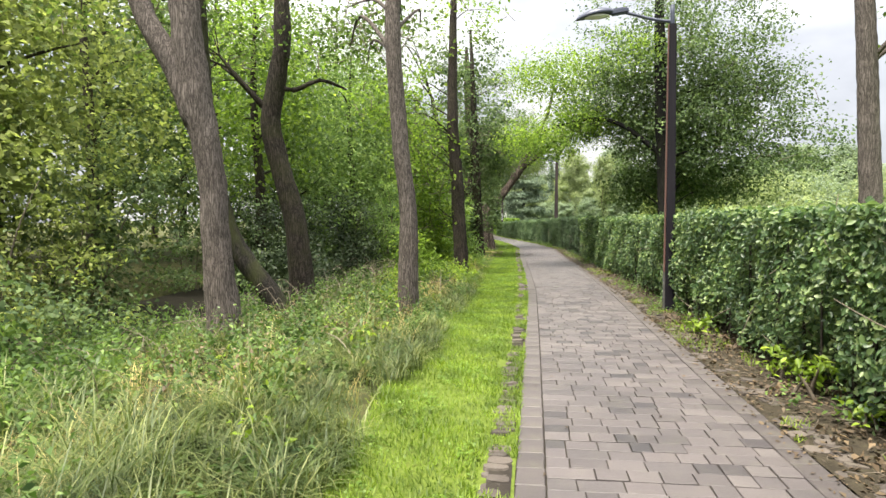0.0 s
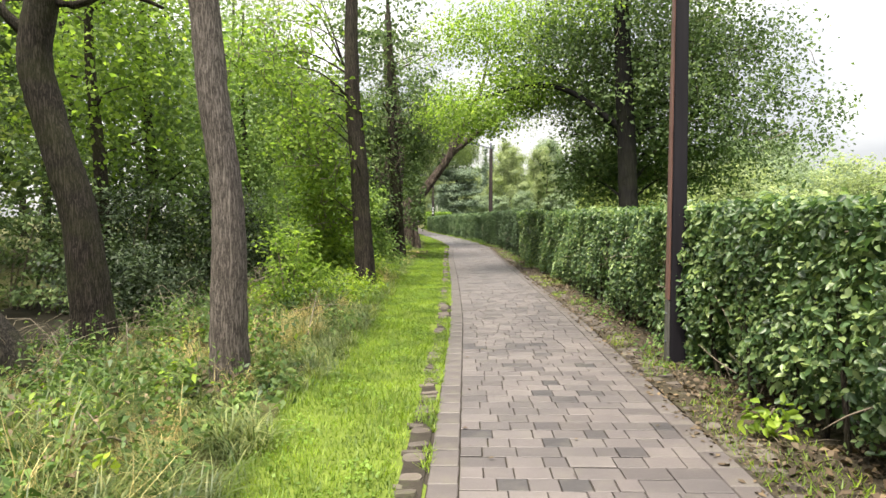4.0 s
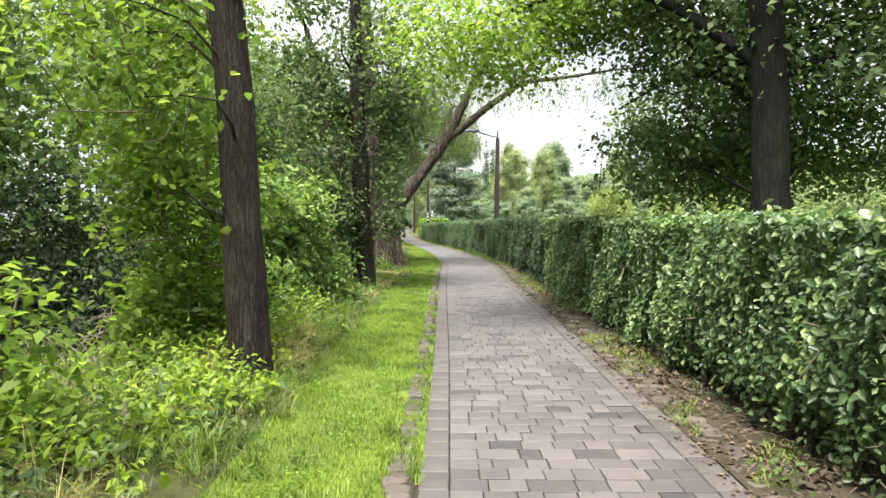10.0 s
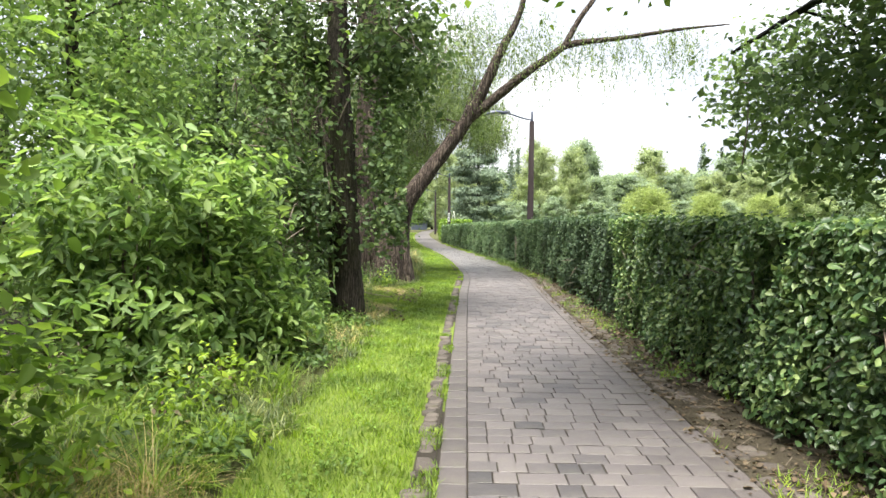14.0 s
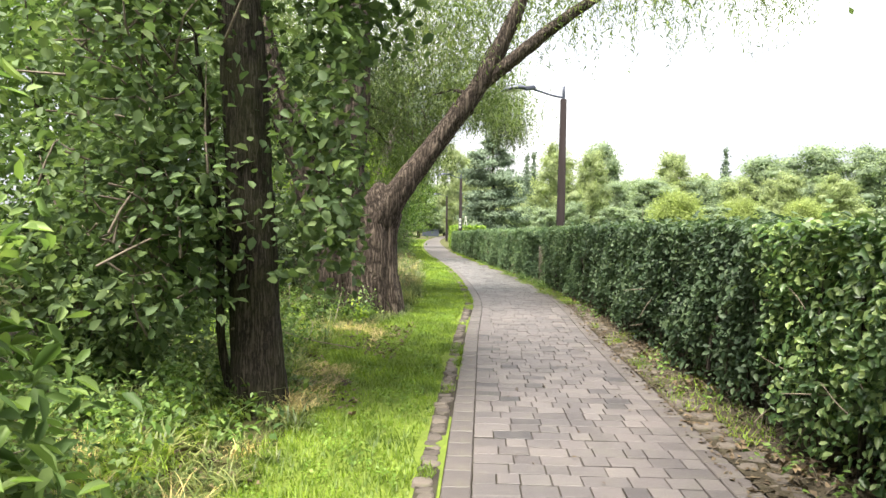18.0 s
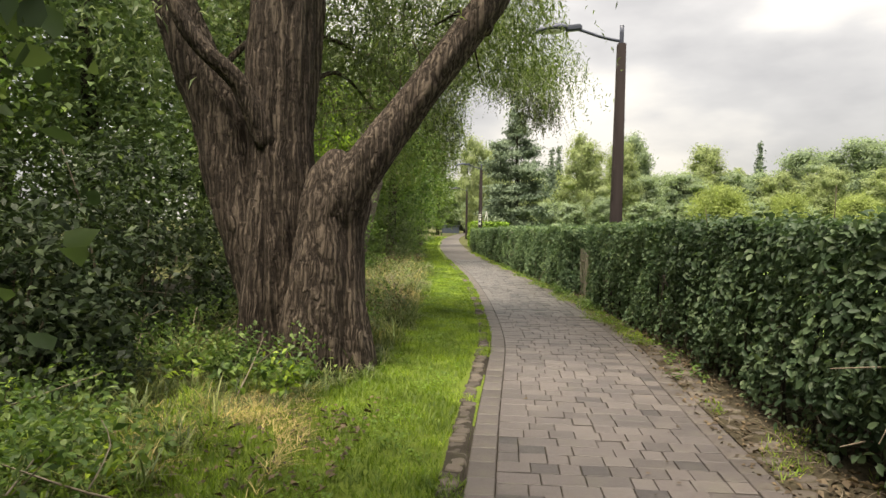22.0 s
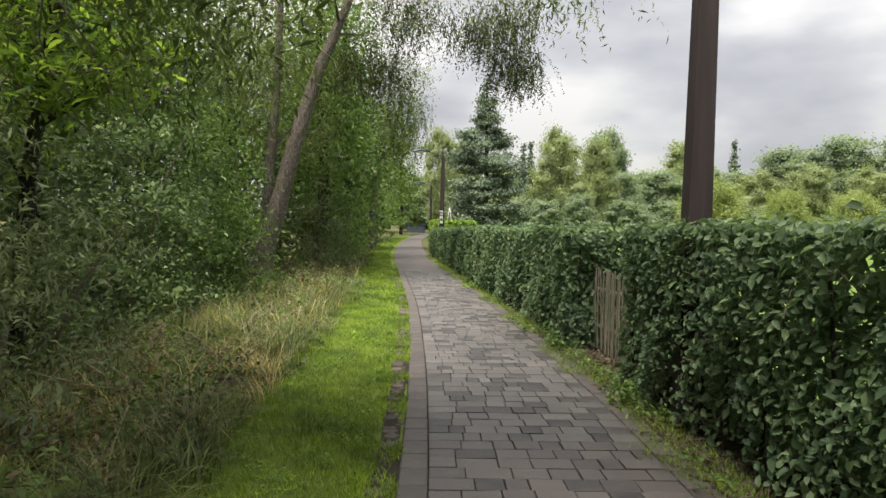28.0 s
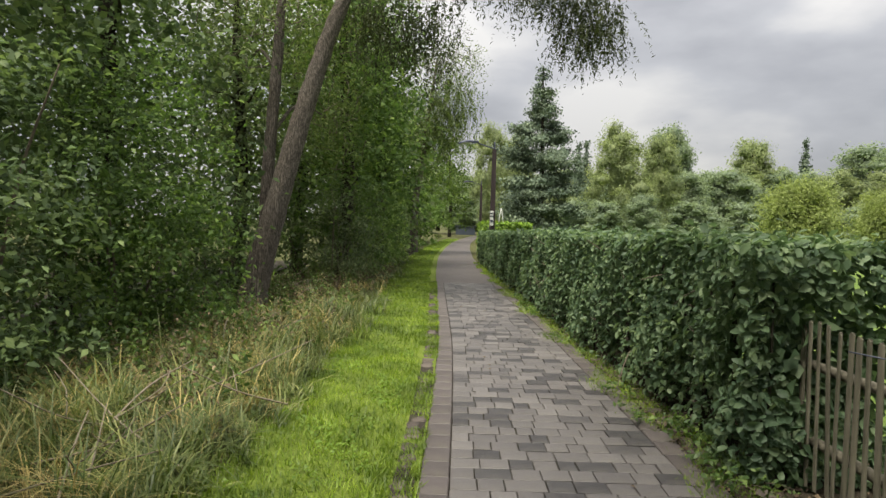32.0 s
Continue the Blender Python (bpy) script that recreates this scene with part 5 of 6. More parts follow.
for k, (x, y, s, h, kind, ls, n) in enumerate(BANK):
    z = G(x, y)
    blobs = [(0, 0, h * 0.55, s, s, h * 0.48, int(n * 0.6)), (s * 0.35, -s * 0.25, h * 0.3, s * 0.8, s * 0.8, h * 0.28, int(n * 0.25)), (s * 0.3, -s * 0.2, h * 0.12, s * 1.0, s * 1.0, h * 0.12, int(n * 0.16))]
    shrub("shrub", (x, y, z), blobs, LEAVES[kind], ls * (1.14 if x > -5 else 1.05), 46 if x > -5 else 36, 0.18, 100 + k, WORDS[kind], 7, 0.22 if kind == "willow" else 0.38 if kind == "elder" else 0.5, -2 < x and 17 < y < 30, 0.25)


w1 = (0.2, 38.6, G(0.2, 38.6))
tree("willow_tree", w1, [(0, 0, -0.3), (0.15, -0.1, 1.5), (0.45, -0.3, 3.0), (0.9, -0.5, 4.2)], [0.10, 0.08, 0.06, 0.02], M_BARK_MOSS, [(1.0, -0.6, 3.0, 0.8, 0.7, 0.55, 30), (0.2, -0.5, 3.9, 1.1, 1.0, 0.7, 56), (-0.3, -0.2, 2.6, 0.8, 0.8, 0.8, 30)], M_LIME, 0.14, 26, 0.2, 9,
     "young willow arching over the bank, narrow leaves in the sunlit colour", "tree", 35, aspect=0.18, segs=12, droop=0.5, fine=True, limb_r=0.02, step=0.15)


def wood_tree(x, y, h, w, leaf, ls, n, seed, bark, label):
    z = G(x, y)
    blobs = [(0, 0, h * 0.62, w, w, h * 0.36, n)] + ([] if leaf is M_LIME else [(0.2 * w, -0.2 * w, h * 0.30, w * 0.9, w * 0.9, h * 0.26, n // 2)])
    tree("tree", (x, y, z), [(0, 0, -0.3), (0.1, 0, h * 0.3), (-0.1, 0.1, h * 0.6), (0.05, 0, h * 0.95)], [0.2, 0.16, 0.11, 0.03], bark, blobs, leaf, ls * 1.22, 25, 0.45, 8, label, seed=seed, segs=12, step=0.5, twigs=False)


WOOD = [(-5.6, 36.0, 14, 2.8, "elder"), (-1.7, 42.3, 10, 1.5, "dark"), (1.2, 53.5, 11, 1.4, "shrub"), (1.5, 58.5, 11, 1.5, "shrub"), (-8.8, 13.0, 10, 2.2, "pale"), (-5.8, 21.0, 10, 2.4, "lime"), (-9.5, 6.0, 9.5, 3.0, "dark"), (-11, 12, 12, 3.2, "pale"), (-10, 19, 12, 3.2, "pale"), (-5.6, 24.0, 11, 2.4, "elder"), (-9, 27, 12, 3.2, "dark"), (-4.0, 29.5, 10, 2.4, "elder"),
        (-8, 34, 12, 3.0, "dark"), (-3.6, 38.5, 11, 2.4, "dark"), (-7.5, 42, 12, 3.2, "dark"), (-3.2, 43.5, 11, 2.4, "dark"), (-4.2, 50, 12, 2.8, "dark"), (-1.9, 47.5, 11, 2.2, "dark"), (-1.6, 53.5, 11, 2.2, "willow"), (-0.2, 61, 10, 2.2, "elder"), (-6, 46, 13, 3, "dark"), (-0.9, 57, 10, 2.2, "elder"), (-4.5, 62, 12, 3.2, "dark"),
        (0.2, 67, 10, 2.4, "willow"), (-2.0, 76, 12, 3.2, "dark"), (0.8, 88, 12, 3.0, "alder"), (-2, 100, 13, 4, "dark"), (3.2, 112, 12, 3.2, "alder"), (-15, 3, 8.5, 4, "dark"), (-16, 20, 13, 4, "alder"), (-14, 36, 14, 4, "dark"), (-12, 55, 14, 4, "dark"),
        (-13.5, 7, 8, 3.6, "pale"), (-14, 13, 10, 3.6, "pale"), (-13, 26, 13, 3.8, "dark"), (-20, 12, 14, 4.5, "dark"), (-20, 28, 14, 4.5, "dark"), (-19, 44, 14, 4.5, "dark"), (-8, -6, 8, 3.2, "dark"), (-4, -10, 12, 3.2, "alder"), (6, -12, 11, 3, "alder")]
for k, (x, y, h, w, kind) in enumerate(WOOD):
    wood_tree(x, y, h, w, LEAVES[kind], (0.125 if y < 60 else 0.22) * (2.4 if x < -10.5 or y < 0 else 1), (290 if 22 < y < 60 and -6 < x < -3 else 190 if y < 60 else 110) if x > -10.5 else 110, 300 + k, M_BARK_DARK, "tall broad-leaved tree in the wood beside the stream")

for k, (x, y, s, h) in enumerate(((14, 28, 1.9, 3.4), (17, 32, 2.2, 3.8), (19.5, 29, 2.2, 3.8), (22, 35, 2.8, 4.6), (25, 32, 2.8, 4.6), (20, 25, 2.0, 3.6))):
    shrub("shrub", (x, y, 0), [(0, 0, h * 0.5, s, s, h * 0.46, 130)], M_FAR_B if k % 2 else M_FAR_A, 0.17, 40, 0.3, 700 + k, "green shrub in the meadow behind the hedge, paled for haze", 5, 0.5, False, 0.2)

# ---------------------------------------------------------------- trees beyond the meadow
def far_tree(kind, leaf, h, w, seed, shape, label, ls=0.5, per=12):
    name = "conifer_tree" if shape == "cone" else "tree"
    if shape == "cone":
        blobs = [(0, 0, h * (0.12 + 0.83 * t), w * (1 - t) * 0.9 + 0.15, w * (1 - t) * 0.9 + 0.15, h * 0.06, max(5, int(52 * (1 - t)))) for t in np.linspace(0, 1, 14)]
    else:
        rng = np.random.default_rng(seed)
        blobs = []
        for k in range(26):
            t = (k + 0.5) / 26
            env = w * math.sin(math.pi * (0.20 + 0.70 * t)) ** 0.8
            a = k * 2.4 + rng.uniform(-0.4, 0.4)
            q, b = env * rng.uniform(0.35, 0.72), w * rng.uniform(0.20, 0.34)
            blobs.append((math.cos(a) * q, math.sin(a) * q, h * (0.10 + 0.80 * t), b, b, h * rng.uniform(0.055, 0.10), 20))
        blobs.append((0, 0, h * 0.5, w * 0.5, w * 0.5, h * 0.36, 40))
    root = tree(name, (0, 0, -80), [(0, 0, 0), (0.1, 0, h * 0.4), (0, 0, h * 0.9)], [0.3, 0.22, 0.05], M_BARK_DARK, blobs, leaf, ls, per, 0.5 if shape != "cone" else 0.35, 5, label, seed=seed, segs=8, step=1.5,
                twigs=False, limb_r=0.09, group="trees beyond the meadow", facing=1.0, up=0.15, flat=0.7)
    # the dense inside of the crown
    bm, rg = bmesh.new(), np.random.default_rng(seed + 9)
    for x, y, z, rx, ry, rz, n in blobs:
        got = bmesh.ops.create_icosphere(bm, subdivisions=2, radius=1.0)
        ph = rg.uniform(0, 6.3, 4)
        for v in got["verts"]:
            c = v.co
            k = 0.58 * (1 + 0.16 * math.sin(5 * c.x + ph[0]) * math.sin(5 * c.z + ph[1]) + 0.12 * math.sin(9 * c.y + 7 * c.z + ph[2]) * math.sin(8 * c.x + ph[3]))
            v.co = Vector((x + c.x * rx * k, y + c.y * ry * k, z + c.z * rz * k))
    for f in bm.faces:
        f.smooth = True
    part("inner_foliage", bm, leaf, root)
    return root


PALE, MID, FIR = "yellow-green tree at the edge of the meadow, paled for haze", "mid-green tree at the edge of the meadow", "tall dark conifer rising above the wood"
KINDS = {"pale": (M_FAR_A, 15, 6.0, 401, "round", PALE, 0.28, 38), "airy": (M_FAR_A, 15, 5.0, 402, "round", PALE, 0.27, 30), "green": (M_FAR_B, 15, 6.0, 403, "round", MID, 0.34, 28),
         "row": (M_FAR_B, 15, 6.0, 404, "round", MID, 0.5, 13), "rowpale": (M_FAR_A, 15, 6.0, 406, "round", PALE, 0.5, 13), "bush": (M_BUSH, 5, 2.6, 407, "round", "yellow-green bush in the meadow, paled for haze", 0.17, 40),
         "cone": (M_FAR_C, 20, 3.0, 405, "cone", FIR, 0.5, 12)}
FAR, placed = {}, set()


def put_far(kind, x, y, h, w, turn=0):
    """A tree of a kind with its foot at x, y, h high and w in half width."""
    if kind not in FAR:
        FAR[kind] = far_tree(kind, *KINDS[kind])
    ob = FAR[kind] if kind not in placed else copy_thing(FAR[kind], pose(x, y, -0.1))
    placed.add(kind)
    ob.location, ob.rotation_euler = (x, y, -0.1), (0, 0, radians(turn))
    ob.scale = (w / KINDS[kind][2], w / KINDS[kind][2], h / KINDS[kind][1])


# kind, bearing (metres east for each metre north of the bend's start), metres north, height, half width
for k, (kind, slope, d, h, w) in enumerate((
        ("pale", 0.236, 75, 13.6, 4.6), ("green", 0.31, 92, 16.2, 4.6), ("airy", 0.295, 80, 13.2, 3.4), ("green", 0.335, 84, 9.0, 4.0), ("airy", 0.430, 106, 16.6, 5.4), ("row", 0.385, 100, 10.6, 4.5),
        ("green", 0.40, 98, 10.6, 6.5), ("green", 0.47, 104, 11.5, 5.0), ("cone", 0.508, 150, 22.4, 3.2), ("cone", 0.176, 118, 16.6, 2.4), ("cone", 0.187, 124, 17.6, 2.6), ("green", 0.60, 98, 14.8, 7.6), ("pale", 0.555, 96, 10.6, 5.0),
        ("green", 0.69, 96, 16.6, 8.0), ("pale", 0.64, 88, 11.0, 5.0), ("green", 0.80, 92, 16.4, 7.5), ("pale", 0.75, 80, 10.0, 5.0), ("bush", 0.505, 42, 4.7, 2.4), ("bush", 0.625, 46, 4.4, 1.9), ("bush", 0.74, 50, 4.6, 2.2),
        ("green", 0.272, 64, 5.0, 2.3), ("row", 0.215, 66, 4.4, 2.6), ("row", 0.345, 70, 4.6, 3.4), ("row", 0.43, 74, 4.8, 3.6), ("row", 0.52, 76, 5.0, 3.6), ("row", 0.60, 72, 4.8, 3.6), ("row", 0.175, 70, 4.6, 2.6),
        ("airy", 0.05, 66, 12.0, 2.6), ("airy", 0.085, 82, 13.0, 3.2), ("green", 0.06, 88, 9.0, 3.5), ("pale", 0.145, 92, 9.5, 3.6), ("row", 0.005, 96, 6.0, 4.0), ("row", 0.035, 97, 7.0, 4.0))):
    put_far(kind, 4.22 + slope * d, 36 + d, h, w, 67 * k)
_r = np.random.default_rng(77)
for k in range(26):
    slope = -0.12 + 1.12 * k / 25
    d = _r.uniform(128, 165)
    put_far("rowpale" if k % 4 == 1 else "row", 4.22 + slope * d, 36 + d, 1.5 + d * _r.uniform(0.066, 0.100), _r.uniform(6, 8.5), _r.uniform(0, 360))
# the dark layered tree near the bend
b1 = thing("conifer_tree", (9.98, 84, 0), "dark layered evergreen tree near the bend of the path", "tree")
_v, _f = tube_arrays(_r, [(0, 0, -0.1), (0.1, 0, 5), (0, 0, 12.6)], [0.25, 0.18, 0.04], 10, 0.8)
solid("trunk", _v, _f, M_BARK_DARK, b1)
_b = []
for z in np.arange(0.9, 12.9, 0.62):
    w = float(np.interp(z, [0, 4, 7.6, 8.6, 9.6, 12.8], [2.9, 2.8, 2.5, 1.6, 1.1, 0.12])) * (1 + 0.16 * math.sin(z * 3.1))
    for j in range(5 if w > 0.7 else 2):
        a, k = _r.uniform(0, 6.3), w * _r.uniform(0.85, 1.3)
        _b.append((math.cos(a) * k * 0.55, math.sin(a) * k * 0.55, z + _r.normal(0, 0.25) - 0.1 * w, k * 0.5, k * 0.5, 0.36, max(4, int(13 * w))))
_p, _o, _c = clumps(_r, _b, 16, 0.22, 0.5)
_v, _f = leaf_arrays(_r, _p, np.full(len(_p), 0.21), 0.5, _o, 0.5, 0.3, 0.3)
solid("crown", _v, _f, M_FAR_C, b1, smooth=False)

# sign on the third lamp post, white trestle behind the hedge, dark shed at the end of the path
sign = thing("post_sign", (5.58, 63.47, 1.75), "narrow white sign plate with blue bars on the lamp post", "sign")
for nm, w, h, yy, zz, mm in (("plate", 0.14, 0.60, 0.0, 0.0, M_WHITE), ("bar", 0.12, 0.05, -0.012, 0.2, M_SLATE), ("bar", 0.12, 0.05, -0.012, 0.08, M_SLATE), ("bar", 0.10, 0.12, -0.012, -0.12, M_SLATE)):
    bm = bmesh.new()
    bmesh.ops.create_cube(bm, size=1)
    bmesh.ops.transform(bm, matrix=pose(0, yy, zz) @ Matrix.Diagonal((w, 0.014, h, 1)), verts=bm.verts)
    part(nm, bm, mm, sign)
trestle = thing("trestle", (6.05, 65.0, 0), "white painted wooden A-shaped trestle behind the hedge", "trestle")
for x0, x1 in ((-0.32, 0.0), (0.32, 0.02)):
    _v, _f = tube_arrays(_r, [(x0, 0, 0.0), (x1, 0, 2.2)], [0.018, 0.015], 8, 0.5)
    solid("leg", _v, _f, M_WHITE, trestle)
_v, _f = tube_arrays(_r, [(-0.17, 0, 1.1), (0.17, 0, 1.1)], [0.03, 0.03], 8, 0.2)
solid("crossbar", _v, _f, M_WHITE, trestle)
marker = thing("marker_post", (21.7, 67.0, 0), "short white wooden marker post standing in the meadow", "post")
_v, _f = tube_arrays(_r, [(0, 0, -0.1), (0.02, 0, 0.5), (0.05, 0, 0.95)], [0.07, 0.065, 0.06], 8, 0.2, 0.04)
solid("post", _v, _f, M_WHITE, marker)
shed = thing("shed", (5.2, 127, 0), "dark blue-grey shed at the far end of the path", "shed")
for nm, m4, mm in (("wall", pose(0, 0, 0.55) @ Matrix.Diagonal((2.6, 2.0, 1.1, 1)), M_SLATE), ("roof", pose(0, 0, 1.15) @ Matrix.Diagonal((2.8, 2.2, 0.10, 1)), M_METAL)):
    bm = bmesh.new()
    bmesh.ops.create_cube(bm, size=1)
    bmesh.ops.transform(bm, matrix=m4, verts=bm.verts)
    part(nm, bm, mm, shed)

# ---------------------------------------------------------------- verge, tall grass and weeds
def scatter(rng, n, y0, y1, u0, u1):
    y, u = rng.uniform(y0, y1, n), rng.uniform(u0, u1, n)
    x, yy, _ = on_path(y, u)
    return np.stack([x, yy, ground_z(x, yy) - 0.01], 1), y, u


def grass_stuff(name, sets, mat, label, category="grass"):
    v, f = joined(sets)
    ob = solid(name, v, f, mat, smooth=False)
    return tagged(ob, label, category, "", "stuff")


rng = np.random.default_rng(51)
sets = []
for y0, y1, dens, wd in ((1.5, 44, 2600, 0.008), (44, 60, 1000, 0.014), (60, 100, 260, 0.03)):
    n = int(dens * (y1 - y0) * 1.02)
    p, y, u = scatter(rng, int(n * 1.6), y0, y1, -1.95, -0.16)
    edge = 0.10 * np.sin(y * 1.7) + 0.08 * np.sin(y * 4.1 + 1)
    keep = (u < np.where(y < 20, -0.20, -0.17) + edge * np.where(y < 20, 0.5, 0.3)) & (u > -verge(y) - 0.04 + 0.4 * edge)
    p, u = p[keep], u[keep]
    h = 0.038 + 0.022 * (1 + np.sin(p[:, 1] * 3 + p[:, 0] * 5)) * 0.5 + np.clip(-(u + 0.95), 0, 0.35) * 0.10
    sets.append(blade_arrays(rng, p, h, np.full(len(p), wd), 0.5, 0.4, True))
grass_stuff("lawn_grass", sets, M_LAWN, "short bright green mown grass blades on the verge", "grass")
p, y, u = scatter(rng, 26000, 1.5, 44, -1.1, -0.26)
pat = np.sin(y * 3.7 + u * 6) + np.sin(y * 1.3 - u * 8 + 1) + np.sin(y * 9.1 + u * 13)
p = p[pat > 0.5]
p[:, 2] += rng.uniform(0.025, 0.06, len(p))
grass_stuff("clover", [leaf_arrays(rng, p, np.full(len(p), 0.026), 0.8, None, 0, 1.0)], M_CLOVER, "clover leaves growing among the mown grass", "clover")
def tufts(rng, n, y0, y1, u0, u1, per, length, width, thin, seed):
    """Tufts of arching blades; thin: how bare the ground between the drifts is."""
    c, y, u = scatter(rng, n, y0, y1, u0, u1)
    ph = np.random.default_rng(seed).uniform(0, 6.3, 3)
    pat = np.sin(y * 2.1 + u * 2.6 + ph[0]) + np.sin(y * 0.8 - u * 1.7 + ph[1]) + 0.6 * np.sin(y * 5.0 + ph[2])
    c = c[(pat > thin) & ((u > -1.02) | (u < -verge(y) + 0.12))]
    tall = length * rng.uniform(0.6, 1.3, len(c))
    k = rng.uniform(0, 2 * np.pi, len(c))
    root = np.repeat(c, per, 0) + np.concatenate([rng.normal(0, 0.035, (len(c) * per, 2)), np.zeros((len(c) * per, 1))], 1)
    way = np.repeat(k, per) + rng.normal(0, 1.1, len(root))
    return arch_arrays(rng, root, way, np.repeat(tall, per), np.full(len(root), width), rng.uniform(0.75, 1.1, (len(root), 1)))


sets = [tufts(rng, 420, 0.8, 4.5, -3.0, -1.05, 16, 0.5, 0.0075, -1.2, 21), tufts(rng, 1200, 1.5, 9, -2.3, -1.05, 18, 0.36, 0.0075, -0.5, 1), tufts(rng, 900, 1.5, 9, -4.0, -1.9, 14, 0.72, 0.007, 0.1, 2),
        tufts(rng, 800, 9, 17, -2.2, -1.02, 18, 0.28, 0.0075, -0.3, 3), tufts(rng, 300, 16, 22, -2.0, -1.15, 14, 0.22, 0.0075, -0.3, 43), tufts(rng, 700, 9, 19, -3.9, -2.1, 14, 0.42, 0.008, -0.2, 4),
        tufts(rng, 600, 16, 24, -3.6, -1.9, 14, 0.40, 0.0075, -0.4, 15), tufts(rng, 620, 33, 46, -2.6, -1.15, 16, 0.55, 0.008, -0.4, 16), tufts(rng, 620, 33, 46, -4.6, -2.2, 14, 0.60, 0.008, -0.8, 46), tufts(rng, 1100, 19, 44, -1.75, -1.05, 11, 0.20, 0.010, -0.3, 5), tufts(rng, 1100, 19, 44, -3.6, -1.6, 11, 0.38, 0.011, 0.2, 6), tufts(rng, 700, 44, 62, -2.6, -0.9, 9, 0.34, 0.014, -0.2, 7)]
sets.append(tufts(rng, 2300, 1.5, 34, -4.6, -1.15, 9, 0.20, 0.007, -9, 48))
sets.append(tufts(rng, 1600, 34, 58, -4.6, -1.15, 9, 0.22, 0.009, -9, 49))
sets.append(tufts(rng, 520, 26, 33, -4.8, -1.35, 12, 0.34, 0.009, -1.6, 44))
grass_stuff("tall_grass", sets, M_GRASS, "long unmown green grass arching over the bank")
sets = [tufts(rng, 170, 1.5, 8, -3.4, -1.3, 10, 0.60, 0.0036, 0.6, 8), tufts(rng, 380, 8, 12, -3.2, -1.5, 16, 0.40, 0.0030, 0.3, 18), tufts(rng, 600, 11.5, 19, -3.4, -1.6, 12, 0.44, 0.0034, 0.3, 9),
        tufts(rng, 620, 33, 46, -3.8, -1.3, 13, 0.52, 0.005, -0.5, 47), tufts(rng, 620, 33, 58, -2.9, -1.15, 11, 0.40, 0.005, 0.0, 10), tufts(rng, 160, 13, 19, -2.3, -1.5, 16, 0.42, 0.0035, 0.8, 12)]
grass_stuff("dry_grass", sets, M_DRY, "straw-coloured dry grass stems among the green")


# Tufts take the brighter lawn colour in place of sunlight on long grass.
grass_stuff("lit_grass", [tufts(rng, 320, 15.5, 20.5, -2.2, -1.2, 14, 0.30, 0.0075, -0.6, 31), tufts(rng, 420, 18.4, 22.2, -3.2, -1.3, 16, 0.44, 0.0075, -0.8, 35), tufts(rng, 320, 24, 31.5, -2.6, -1.6, 12, 0.26, 0.0075, -0.8, 32)], M_LAWN, "grass tufts beside the mown verge, sunlit look put into the colour")
p, y, u = scatter(rng, 5200, 26.0, 31.2, -2.1, -1.1)
p = p[np.sin(y * 1.9 + u * 4) + np.sin(y * 0.8 - u * 3 + 2) > -0.1]
p[:, 2] += rng.uniform(0.02, 0.06, len(p))
grass_stuff("cut_grass", [arch_arrays(rng, p, rng.normal(1.2, 0.8, len(p)), np.full(len(p), 0.30), np.full(len(p), 0.0045), 0.18)], M_DRY, "cut dry grass lying in swathes on the verge")
grass_stuff("dry_grass", [tufts(rng, 340, 3, 13, -5.4, -2.8, 12, 0.48, 0.0040, 0.0, 37), tufts(rng, 120, 17.6, 19.8, -2.3, -1.35, 22, 0.50, 0.0035, -0.4, 33), tufts(rng, 260, 23.5, 31, -2.7, -1.2, 14, 0.26, 0.0045, 0.0, 34)], M_DRY, "heap of pale dry grass by the shrubs")


def herbs(rng, beds, size, spread=0.07):
    out = []
    for y0, y1, u0, u1, plants, tall in beds:
        for _ in range(plants):
            y, u = rng.uniform(y0, y1), rng.uniform(u0, u1)
            if np.sin(y * 1.9 + u * 2.2 + u0) + np.sin(y * 0.7 - u) < -0.6 or 0 > u > -float(verge(y)) - 0.06:
                continue
            x, yy, _a = on_path(y, u)
            z = G(x, yy)
            h = tall * rng.uniform(0.4, 1.2)
            k = int(rng.integers(12, 22))
            w = spread * np.linspace(1.3, 0.6, k)
            pp = np.stack([x + rng.normal(0, 1, k) * w, yy + rng.normal(0, 1, k) * w, z + np.linspace(0.05, h, k)], 1)
            out.append(leaf_arrays(rng, pp, np.full(k, size) * np.linspace(1.2, 0.6, k), 0.46, None, 0, 0.45, 0.25, False))
    return out


grass_stuff("weeds", herbs(rng, ((1.5, 14, -4.0, -1.7, 900, 0.55), (14, 23, -2.8, -1.7, 250, 0.5), (23, 30, -4.0, -1.7, 300, 0.5), (30, 60, -4.0, -1.5, 800, 0.5), (23, 27, -4.2, -1.8, 260, 0.45), (27, 32, -4.2, -1.5, 620, 0.50), (1.5, 30, -1.7, -1.25, 260, 0.22)), 0.085), M_WEED, "nettles and leafy weeds crowding the bank", "weeds")
grass_stuff("weeds", herbs(rng, ((1.5, 12, -7.2, -3.8, 800, 0.6), (14, 30, -6.4, -4.6, 240, 0.5), (25, 34, -7.0, -3.8, 500, 0.55), (33, 48, -7.5, -3.2, 700, 0.55)), 0.10), M_SHRUB, "dark leafy undergrowth on the shaded slope", "weeds")
